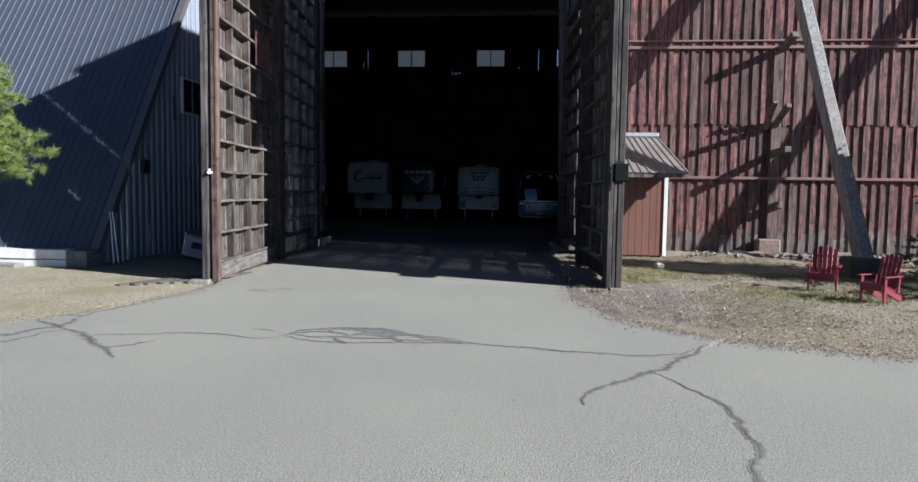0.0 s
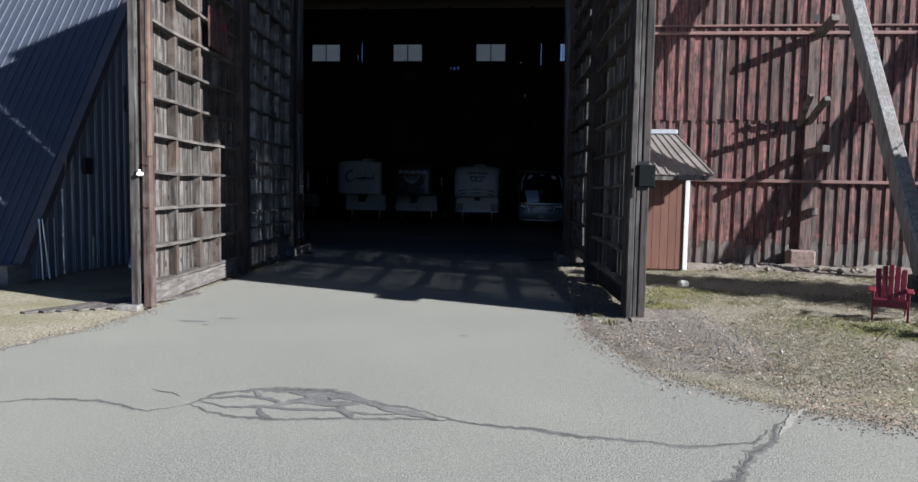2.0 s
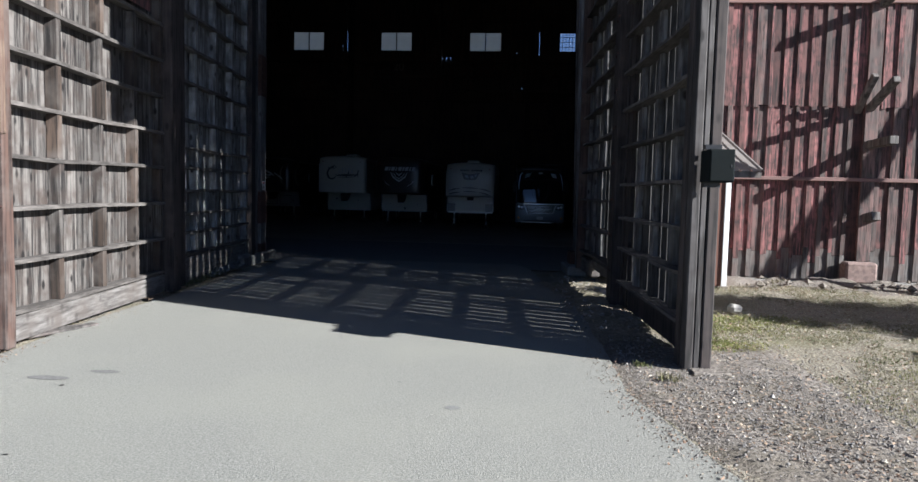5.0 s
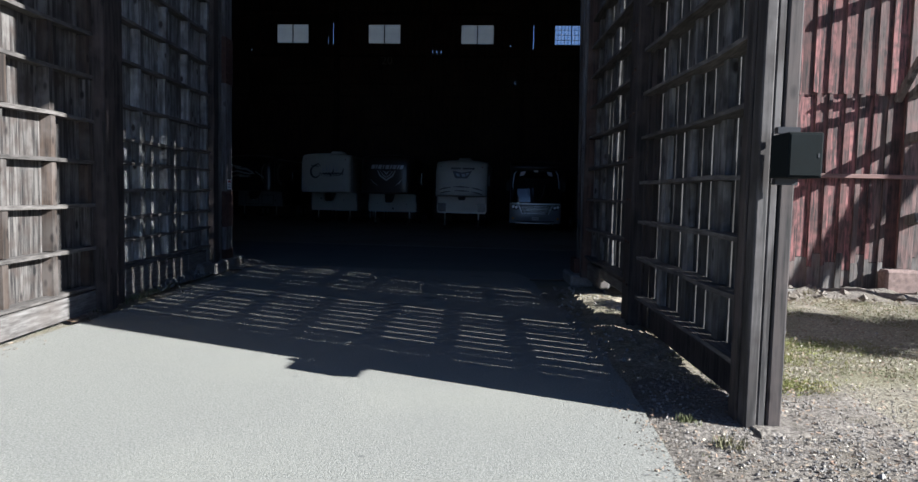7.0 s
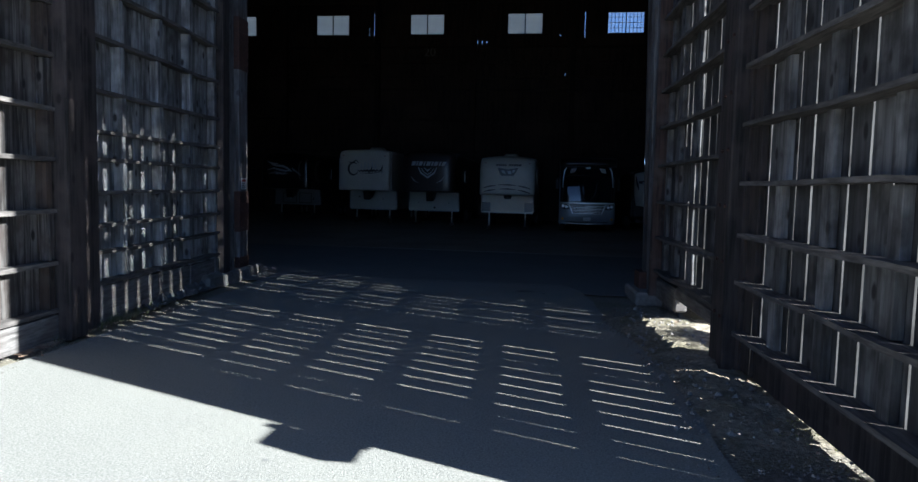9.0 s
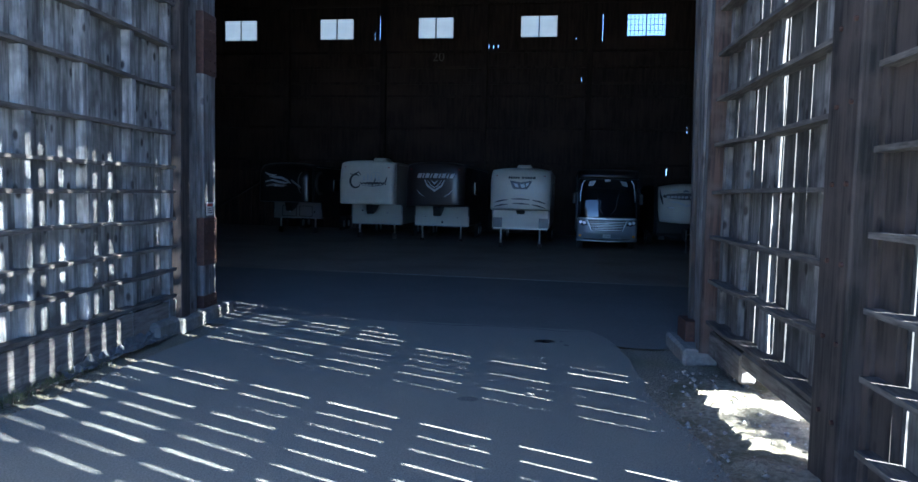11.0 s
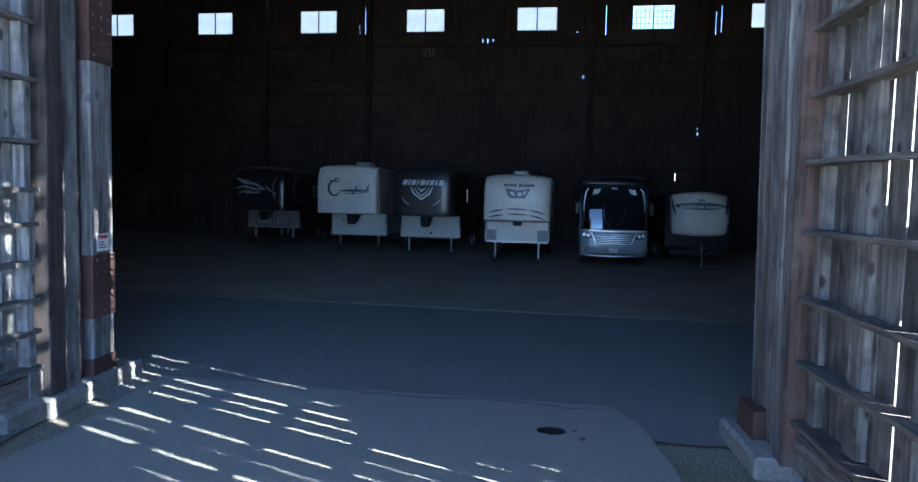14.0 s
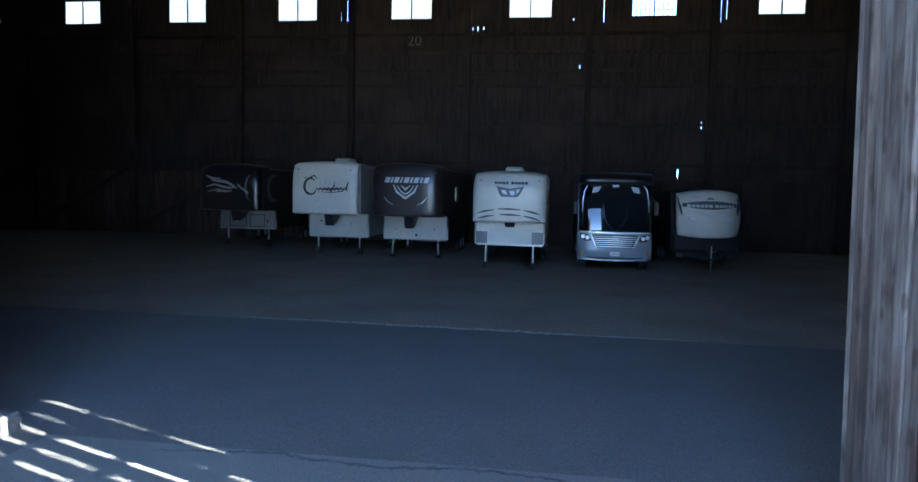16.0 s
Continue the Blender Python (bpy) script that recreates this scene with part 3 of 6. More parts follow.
col = mouth_column("barn_column", left_wing.matrix_world @ Matrix.Translation((10.33, -0.02, 0)), 1, M_STAINED)
tagged(col, "grey squared timber column with rusted steel plates", "column")
for z0, z1 in ((0.2, 0.42), (0.95, 1.78), (4.25, 5.3)):
    p = part("steel_plate", bx(-0.012, 0.512, -0.014, 0.45, z0, z1, bevel=0.006), M_RUST, col, "rusted steel plate")
    for zz in [z0 + 0.08 + 0.17 * k for k in range(int((z1 - z0 - 0.1) / 0.17) + 1)]:
        for ss in (0.08, 0.26, 0.43):
            bmx = bmesh.new(); tube(bmx, (ss, -0.014, zz), (ss, -0.032, zz), 0.018, 6)
            part("bolt", bmx, M_RUST, p)
notice = empty("notice", left_wing.matrix_world @ Matrix.Translation((10.42, -0.03, 1.82)))
tagged(notice, "small white notice with red and dark print on a timber column", "notice")
part("sheet", bx(0, 0.27, -0.006, 0, 0, 0.23), M_WHITE, notice)
M_PRINT = mat("red_print", (0.4, 0.05, 0.05), None, (5, 5, 5), 0.6, 0, 0)
M_INK = mat("dark_ink", (0.03, 0.03, 0.035), None, (5, 5, 5), 0.6, 0, 0)
part("print_bar", bx(0.03, 0.24, -0.008, -0.006, 0.16, 0.21), M_PRINT, notice)
for k in range(3):
    part("print_bar", bx(0.04, 0.22 - 0.03 * k, -0.008, -0.006, 0.04 + 0.035 * k, 0.055 + 0.035 * k), M_INK, notice)
kerb = part("kerb", bx(9.3, 11.32, -0.16, 0.6, -0.05, 0.2, bevel=0.03), M_CONC, left_wing)

# right wing
RA, RB = (2.25, 12.85, 0), (1.72, 22.2, 0)
right_wing = empty("wall_right_wing", wing_frame(RA, RB))
tagged(right_wing, "tall weathered plank wing wall with sunlit gaps", "wall", kind="structure")
HR = 7.45
# two framed sections: girts, wide studs, and upright boards with the gaps that let the sun through
zr_front = [0.45, 1.02, 1.54, 2.09, 2.7, 3.3, 3.93, 4.52, 5.1, 5.68, 6.26, 6.84]
zr_back = [0.62, 1.19, 1.79, 2.42, 3.03, 3.66, 4.26, 4.84, 5.4, 5.96, 6.5, 7.04]
studs_front = [(1.27, 1.44), (2.3, 2.46), (3.31, 3.48)]
studs_back = [(5.22, 5.46), (6.62, 6.86), (7.62, 7.86), (8.42, 8.58)]
for zs, st, a, b in ((zr_front, studs_front, 0.3, 4.2), (zr_back, studs_back, 5.0, 8.62)):
    for z in zs:
        girt_piece(right_wing, a, b, 0.0, -0.205, z, 0.045)
    for s0, s1 in st:
        for z0, z1 in zip(zs, zs[1:] + [HR]):
            ds = rnd.uniform(-0.02, 0.02)
            part("stud", bx(s0 + ds, s1 + ds, -0.12 - rnd.uniform(0, 0.02), -0.2, z0 + 0.024, z1 - 0.024), M_BOARD, right_wing)


def slat(s0, s1, z0, z1, off, holes, seed, material):
    """An upright board with wandering edges and a few knot holes right through it."""
    r = random.Random(seed)
    bm = bmesh.new()
    n = 13
    zs = sorted({z0 + (z1 - z0) * i / n for i in range(n + 1)} | {h[1] + d for h in holes for d in (-0.02, 0.02)})
    cols = [None] + sorted(v for h in holes for v in (h[0] - 0.018, h[0] + 0.018)) + [None]
    depth, bow = 0.024, r.uniform(-0.006, 0.006)
    faces_of = []
    for o in (-depth / 2, depth / 2):
        rows = []
        q = random.Random(seed)
        for z in zs:
            a, b = s0 + q.uniform(-0.004, 0.005), s1 + q.uniform(-0.005, 0.004)
            rows.append([bm.verts.new((c, off + o + bow * math.sin(z), z)) for c in [a] + cols[1:-1] + [b]])
        faces_of.append(rows)
        for i in range(len(rows) - 1):
            for k in range(len(cols) - 1):
                mid = (zs[i] + zs[i + 1]) / 2
                if k % 2 and any(abs(h[1] - mid) < 0.019 and abs(h[0] - (cols[k] + cols[k + 1]) / 2) < 0.02 for h in holes if cols[k] and cols[k + 1]): continue
                bm.faces.new((rows[i][k], rows[i][k + 1], rows[i + 1][k + 1], rows[i + 1][k]))
    f, b = faces_of
    for i in range(len(f) - 1):
        for k in (0, -1):
            bm.faces.new((f[i][k], f[i + 1][k], b[i + 1][k], b[i][k]))
    for i in (0, -1):
        for k in range(len(cols) - 1):
            bm.faces.new((f[i][k], f[i][k + 1], b[i][k + 1], b[i][k]))
    part("board", bm, material, right_wing)


# where the gaps lie along the wing, and how wide they stand open
GAPS = [(0.84, 0.012), (1.19, 0.017), (1.54, 0.021), (1.88, 0.025), (2.2, 0.023), (2.54, 0.023), (2.88, 0.027), (3.22, 0.013), (3.57, 0.023), (3.92, 0.027), (4.3, 0.01), (4.6, 0.004), (5.15, 0.012), (5.56, 0.02), (5.92, 0.012), (6.26, 0.02), (6.6, 0.022), (6.93, 0.02), (7.25, 0.02), (7.55, 0.022), (7.9, 0.012), (8.3, 0.014)]
KNOT_HOLES = [(5.72, 2.48), (5.66, 1.46), (5.32, 0.99), (5.25, 1.59), (3.68, 3.53), (2.92, 2.57), (3.66, 1.76), (3.3, 2.68), (0.97, 2.28), (7.8, 4.71), (8.5, 4.78), (6.75, 2.07)]
edges = [0.28] + [v for g, w in GAPS for v in (g - w / 2, g + w / 2)] + [8.75]
for i, (a, b) in enumerate(zip(edges[::2], edges[1::2])):
    foot = rnd.uniform(0.36, 0.46) if 4.95 < a < 7.5 else rnd.uniform(-0.02, 0.04)
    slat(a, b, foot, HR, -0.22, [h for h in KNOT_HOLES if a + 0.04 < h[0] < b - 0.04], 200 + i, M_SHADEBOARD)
part("sill_log", bx(5.02, 7.2, -0.26, -0.06, 0.34, 0.55, bevel=0.03), M_SKIRT, right_wing)
part("sill_log", bx(7.22, 9.0, -0.26, -0.06, 0.14, 0.5, bevel=0.03), M_SKIRT, right_wing)
part("skirt_board", bx(0.3, 3.9, -0.2, -0.15, 0.03, 0.4, bevel=0.008), M_DARKPOST, right_wing)
part("front_post", bx(0.03, 0.2, 0.05, -0.045, 0.0, HR + 2.5, bevel=0.012), M_KNOTTY, right_wing, "grey knotty timber")
part("front_post", bx(0.04, 0.2, -0.052, -0.12, 0.0, HR + 2.5, bevel=0.012), M_KNOTTY, right_wing, "grey knotty timber")
part("front_post", bx(0.03, 0.2, -0.13, -0.25, 0.0, HR + 2.5, bevel=0.015), M_DARKPOST, right_wing, "dark brown timber")
part("inner_post", bx(0.205, 0.36, 0.07, -0.2, 0.0, HR, bevel=0.015), M_DARKPOST, right_wing)
part("middle_post", bx(4.36, 4.57, 0.05, -0.2, 0.0, HR, bevel=0.015), M_DARKPOST, right_wing)
part("stop_board", bx(4.255, 4.355, -0.1, -0.2, 0.05, HR), M_DARKPOST, right_wing)
for z in [0.6 + 0.62 * k for k in range(10)]:
    for sb in (4.46, 4.81):
        bm = bmesh.new(); tube(bm, (sb, 0.052 if sb < 4.6 else 0.012, z), (sb, 0.075 if sb < 4.6 else 0.035, z), 0.02, 6)
        part("bolt", bm, M_RUST, right_wing)
part("middle_post", bx(4.62, 5.0, 0.01, -0.2, 0.0, HR, bevel=0.015), M_DARKPOST, right_wing)
part("stop_board", bx(3.97, 4.25, -0.13, -0.2, 0.05, HR), M_DARKPOST, right_wing)
part("stop_board", bx(5.0, 5.1, -0.15, -0.2, 0.4, HR), M_BOARD, right_wing)
part("end_post", bx(8.62, 8.67, 0.065, -0.2, 0.18, HR, bevel=0.008), M_POST, right_wing, "narrow brown edge timber")
part("end_post", bx(8.68, 8.87, 0.055, -0.2, 0.18, HR, bevel=0.012), M_STAINED, right_wing, "rust-stained timber")
lean_in = Matrix.Translation((0, 0, 0.18)) @ Matrix.Rotation(radians(-1.1), 4, "X") @ Matrix.Translation((0, 0, -0.18))
for a, b, o, mm in ((8.9, 9.06, 0.02, M_STAINED), (9.07, 9.3, -0.02, M_STUD), (9.34, 9.52, -0.05, M_STAINED), (9.53, 9.66, 0.0, M_BROWNGREY), (9.665, 9.8, -0.03, M_STUD)):
    part("end_post", bx(a, b, o, -0.3, 0.18, HR if a < 9.3 else OPZ, m=lean_in, bevel=0.012), mm, right_wing)
part("upper_panel", bx(-0.95, 9.8, -0.2, -0.26, HR, 13.0), M_BOARD, right_wing, "solid plank panel high on the wing")
part("post_footing", bx(-0.16, 0.3, 0.0, -0.42, -0.05, 0.03, bevel=0.015), M_SOIL, right_wing)
part("kerb", bx(8.75, 10.05, 0.25, -0.35, -0.05, 0.2, bevel=0.04), M_CONC, right_wing)
part("steel_plate", bx(9.28, 9.82, 0.115, -0.2, 0.2, 0.5), M_RUST, right_wing, "rusted steel plate")

sign = empty("utility_box", Matrix.Translation((2.25, 12.42, 2.07)))
tagged(sign, "dull dark green metal utility box on the wing post", "box")
part("housing", bx(0.0, 0.25, 0, 0.36, 0, 0.335, bevel=0.008), M_SIGNDARK, sign)
part("door", bx(0.012, 0.238, -0.01, 0.0, 0.015, 0.32, bevel=0.003), M_SIGNDARK, sign)
part("latch", bx(0.21, 0.222, -0.014, -0.01, 0.15, 0.18), M_BLACK, sign)
for z in (-0.05, 0.35):
    part("bracket", bx(0.03, 0.2, 0.3, 0.38, z, z + 0.05), M_BLACK, sign)

# ---------------------------------------------------------------- red wall
M_REDCONC = mat("reddish_concrete", (0.24, 0.17, 0.15), (0.13, 0.09, 0.08), (12, 12, 12), 0.9, 0, 0.5, (0.12, 0.1, 0.09), 1.5, 0.1)
red_boards = [board_mesh("red_board", M_RED, 60 + i, 0.05, 0.018) for i in range(6)] + [board_mesh("bare_board", M_REDGREY, 80 + i, 0.05, 0.02) for i in range(2)] + [board_mesh("black_board", M_REDDARK, 90 + i, 0.05, 0.02) for i in range(2)]
foot_boards = [board_mesh("foot_board", M_FOOT, 95 + i, 0.06, 0.03) for i in range(3)]


def red_piece(name, mesh, x, w, a, z, dy, proud):
    piece(name, mesh, wall_front, Matrix.Translation((x, FRONT - 0.012 + dy - 0.04 * proud, a)) @ Matrix.Rotation(radians(rnd.uniform(-0.25, 0.25)), 4, "Y") @ Matrix.Diagonal((w * rnd.choice((-1, 1)), 0.026, z - a, 1)))


for z0, z1, dy in ((0.02, 4.08, 0.0), (4.02, 9.6, -0.028)):
    x = 1.98
    while x < 13.4:
        w = rnd.uniform(0.24, 0.36)
        for proud in (0, 1):
            ww = w if not proud else rnd.uniform(0.07, 0.13)
            xx = x + w / 2 if not proud else x
            a = z0 + rnd.uniform(-0.03, 0.05)
            name = "board" if not proud else "batten"
            if z0 < 1:
                # paint worn off the feet of the boards
                h = rnd.uniform(0.35, 0.85)
                red_piece(name, rnd.choice(foot_boards), xx, ww, a, h, dy, proud)
                a = h - 0.004
            red_piece(name, rnd.choice(red_boards), xx, ww, a, z1 + rnd.uniform(-0.02, 0.04), dy, proud)
        x += w + rnd.uniform(0.0, 0.02)
part("upper_boarding", bx(1.98, 13.4, FRONT - 0.06, FRONT + 0.0, 9.5, EAVES), M_RED, wall_front)
for z in (2.4, 6.45):
    part("rail", bx(3.0, 13.4, FRONT - 0.15, FRONT - 0.075, z - 0.05, z + 0.04, bevel=0.01), M_RAIL, wall_front)
part("rail", bx(3.0, 13.4, FRONT - 0.13, FRONT - 0.08, 6.62, 6.68, bevel=0.01), M_RAIL, wall_front)
part("foundation", bx(2.3, 13.4, FRONT - 0.35, FRONT + 0.1, -0.1, 0.03, bevel=0.02), M_CONC, wall_front)
part("footing_block", bx(7.85, 8.55, FRONT - 0.45, FRONT - 0.08, 0.0, 0.5, bevel=0.05), M_REDCONC, wall_front, "reddish concrete footing block")
for x, z, rise, out, w in ((8.45, 6.38, 0.28, 0.95, 0.2), (8.05, 3.95, 0.75, 0.7, 0.14), (8.3, 4.0, 0.55, 1.1, 0.16), (8.35, 3.2, 0.05, 1.05, 0.2), (8.4, 1.5, 0.08, 0.4, 0.22)):
    bm = bmesh.new(); beam(bm, (x, FRONT - 0.03, z), (x + 0.05, FRONT - out, z + rise), w, w * 0.9, bevel=0.012)
    part("outrigger_stub", bm, M_GREYPOST, wall_front, "sawn-off grey timber stub")
part("strut_plank", bx(8.2, 8.5, FRONT - 0.13, FRONT - 0.075, 0.5, 6.4, bevel=0.01), M_REDGREY, wall_front)

# buttress poles
M_POLE = mat("silver_grey_pole", (0.27, 0.268, 0.268), (0.09, 0.088, 0.09), (24, 24, 1.6), 0.8, 0, 0.5, (0.14, 0.11, 0.09), 0.9, 0.1)
brace = empty("buttress_pole", Matrix.Translation((8.45, 16.1, 0)))
tagged(brace, "silver-grey timber pole propping the barn from a dark footing", "pole", "buttress poles")
bm = bmesh.new(); beam(bm, (0, 0, 0.3), (-0.37, 5.6, 10.6), 0.34, 0.36, bevel=0.04)
part("timber", bm, M_POLE, brace)
bm = bmesh.new(); box(bm, -0.42, 0.3, -0.25, 0.4, -0.1, 0.46, bevel=0.05)
part("footing", bm, mat("dark_footing", (0.07, 0.065, 0.06), (0.04, 0.038, 0.035), (12, 12, 12), 0.9, 0, 0.4), brace)
copy_thing(brace, Matrix.Translation((8.45 + 6.8, 16.1, 0)))

# shed against the wall
shed = empty("shed", Matrix.Translation((0, 0, 0)))
tagged(shed, "small brown plank shed with a ribbed steel lean-to roof", "shed")
part("body", bx(2.45, 4.72, 20.25, 21.9, 0.03, 2.4), M_SHED, shed)
for k in range(11):
    x0 = 2.47 + k * 0.2
    part("plank", bx(x0, x0 + 0.19, 20.225, 20.25, 0.04, 2.4), M_SHED, shed)
part("corner_trim", bx(4.66, 4.77, 20.19, 20.3, 0.03, 2.36, bevel=0.006), M_WHITE, shed, "white corner board")
part("fascia", bx(2.3, 5.22, 19.75, 19.8, 2.33, 2.46), M_GREYPOST, shed)
bm = bmesh.new()
n = 14
xs = []
for i in range(n):
    u = i / n
    xs += [(u, 0), (u + 0.62 / n, 0), (u + 0.72 / n, 0.03), (u + 0.9 / n, 0.03)]
xs.append((1, 0))
lowr = [bm.verts.new((2.25 + (5.27 - 2.25) * u, 19.72, 2.47 + h)) for u, h in xs]
highr = [bm.verts.new((2.25 + (4.72 - 2.25) * u, 22.0, 3.7 + h)) for u, h in xs]
for a, b, c, d in zip(lowr, lowr[1:], highr[1:], highr): bm.faces.new((a, b, c, d))
thicken(bm, 0.012)
part("roof", bm, M_SHEDROOF, shed, "ribbed tan steel roof")
part("ridge_cap", bx(2.25, 4.76, 21.85, 22.02, 3.66, 3.79, bevel=0.02), M_GALV, shed, "shiny galvanised flashing")
part("fascia_side", bx(4.74, 4.78, 20.3, 21.95, 2.25, 2.36), M_WHITE, shed)

# ---------------------------------------------------------------- steel-clad building on the left
house = empty("steel_building", Matrix.Translation((-9.42, 14.72, 0)))
tagged(house, "steep charcoal steel-roofed building with pale ribbed siding", "building")
SL = math.tan(radians(57.7))
DEPTH = 6.6
bm = bmesh.new()
# ribbed roof plane: eave along x, rising away
bm.faces.new([bm.verts.new(v) for v in ((-22, -0.02, 0.38 - 0.02 * SL), (0.02, -0.02, 0.38 - 0.02 * SL), (0.02, DEPTH, 0.38 + DEPTH * SL), (-22, DEPTH, 0.38 + DEPTH * SL))])
thicken(bm, 0.03)
roof = part("roof", bm, M_STEELROOF, house, "charcoal ribbed steel roof")
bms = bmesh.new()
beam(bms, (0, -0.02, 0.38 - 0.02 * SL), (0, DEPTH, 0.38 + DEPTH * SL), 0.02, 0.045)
first = part("seam", bms, M_SEAMGLINT, roof)
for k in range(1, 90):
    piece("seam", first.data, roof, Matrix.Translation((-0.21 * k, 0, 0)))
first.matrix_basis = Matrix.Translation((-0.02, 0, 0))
bm = bmesh.new(); beam(bm, (0.0, -0.03, 0.38 - 0.03 * SL), (0.05, DEPTH, 0.36 + DEPTH * SL), 0.2, 0.16)
part("rake_trim", bm, M_RAKE, house)
# gable wall with ribs, seen under the rake
bm = bmesh.new()
x = 0.0
yv = []
y = 0.2
while y < DEPTH:
    yv += [(y, 0), (y + 0.25, 0), (y + 0.262, 0.03), (y + 0.278, 0.03)]
    y += 0.29
wv = [(bm.verts.new((h - 0.03, y, 0)), bm.verts.new((h - 0.03, y, 0.1 + y * SL))) for y, h in yv]
for (a, b), (c, d) in zip(wv, wv[1:]): bm.faces.new((a, c, d, b))
thicken(bm, 0.02)
siding = part("gable_siding", bm, M_STEELWALL, house, "pale ribbed steel siding")
# thin pale strips laid on the ribs as painted highlights
rib_me = part("rib", bx(0.022, 0.03, -0.007, 0.007, 0.0, 1.0), M_RIBGLINT, siding)
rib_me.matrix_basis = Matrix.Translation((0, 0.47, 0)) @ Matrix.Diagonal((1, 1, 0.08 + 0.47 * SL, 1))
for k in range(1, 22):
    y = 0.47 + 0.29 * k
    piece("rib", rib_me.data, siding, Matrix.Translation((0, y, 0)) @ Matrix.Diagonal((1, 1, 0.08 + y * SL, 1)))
part("base_wall", bx(-22, -0.5, -0.4, 0.3, -0.2, 0.37), M_WHITE, house, "low white wall under the eave")
part("base_corner", bx(-0.48, 0.0, -0.38, 0.3, -0.2, 0.35), M_CONC, house)
part("base_rail", bx(-22, -0.5, -0.415, -0.4, 0.14, 0.16), M_GREYPOST, house)
part("step", bx(-2.2, -1.5, -0.75, -0.4, -0.1, 0.06, bevel=0.02), M_CONC, house)
win = part("window_frame", bx(-0.03, 0.06, 4.14, 5.24, 4.02, 5.06), M_WHITE, house, "two-pane window with a pale frame")
M_GLASSD = mat("dark_glass", (0.012, 0.014, 0.018), None, (4, 4, 4), 0.08, 0, 0)
for a, b in ((4.19, 4.66), (4.72, 5.19)):
    part("pane", bx(0.055, 0.066, a, b, 4.07, 5.01), M_GLASSD, win)
part("meter_box", bx(0.03, 0.13, 1.84, 2.22, 2.2, 2.58, bevel=0.045), M_BLACK, house, "dark electric meter box")
bm = bmesh.new()
tube(bm, (0.08, 3.55, 3.8), (0.08, 3.55, 4.42), 0.022, 6); tube(bm, (0.08, 3.55, 3.8), (0.3, 3.25, 3.76), 0.022, 6); tube(bm, (0.08, 3.55, 4.2), (0.25, 3.3, 4.1), 0.022, 6)
part("hook_bracket", bm, M_BLACK, house)
for y0, t0 in ((0.35, 0.05), (0.55, -0.06), (0.75, 0.1)):
    bm = bmesh.new(); tube(bm, (0.2, y0, 0), (0.1, y0 + t0, 1.25), 0.018, 6)
    part("downpipe", bm, M_GALV, house)
junk = empty("dumped_crate", Matrix.Translation((-8.1, 16.9, 0.06)) @ pose(0, 0, 0, 6, 14, 18) @ Matrix.Scale(0.88, 4))
tagged(junk, "pale scuffed plastic crate on the dirt beside the building", "crate")
bm = bmesh.new()
holed(bm, -0.35, 0.35, 0.0, 0.6, -0.25, 0.25, [(-0.12, 0.2, 0.25, 0.45)])
part("body", bm, mat("scuffed_grey_plastic", (0.4, 0.4, 0.4), (0.3, 0.3, 0.3), (8, 8, 8), 0.6, 0, 0.1), junk)
part("lid", bx(-0.37, 0.37, -0.27, 0.27, 0.6, 0.66, bevel=0.015), M_CONC, junk)

bm = bmesh.new(); tube(bm, (-0.05, 0.05, 2.15), (-0.16, 0.05, 2.15), 0.035, 10); tube(bm, (-0.13, 0.05, 2.13), (-0.13, 0.05, 2.22), 0.022, 10)
part("insulator", bm, M_WHITE, left_wing, "white porcelain insulator")
part("vent_hole", bx(8.28, 8.46, FRONT - 0.08, FRONT - 0.072, 6.75, 6.95), M_BLACK, wall_front)
part("kerb", bx(8.55, 9.28, -0.12, 0.3, -0.05, 0.26, bevel=0.06), M_CONC, left_wing, "broken concrete stub")

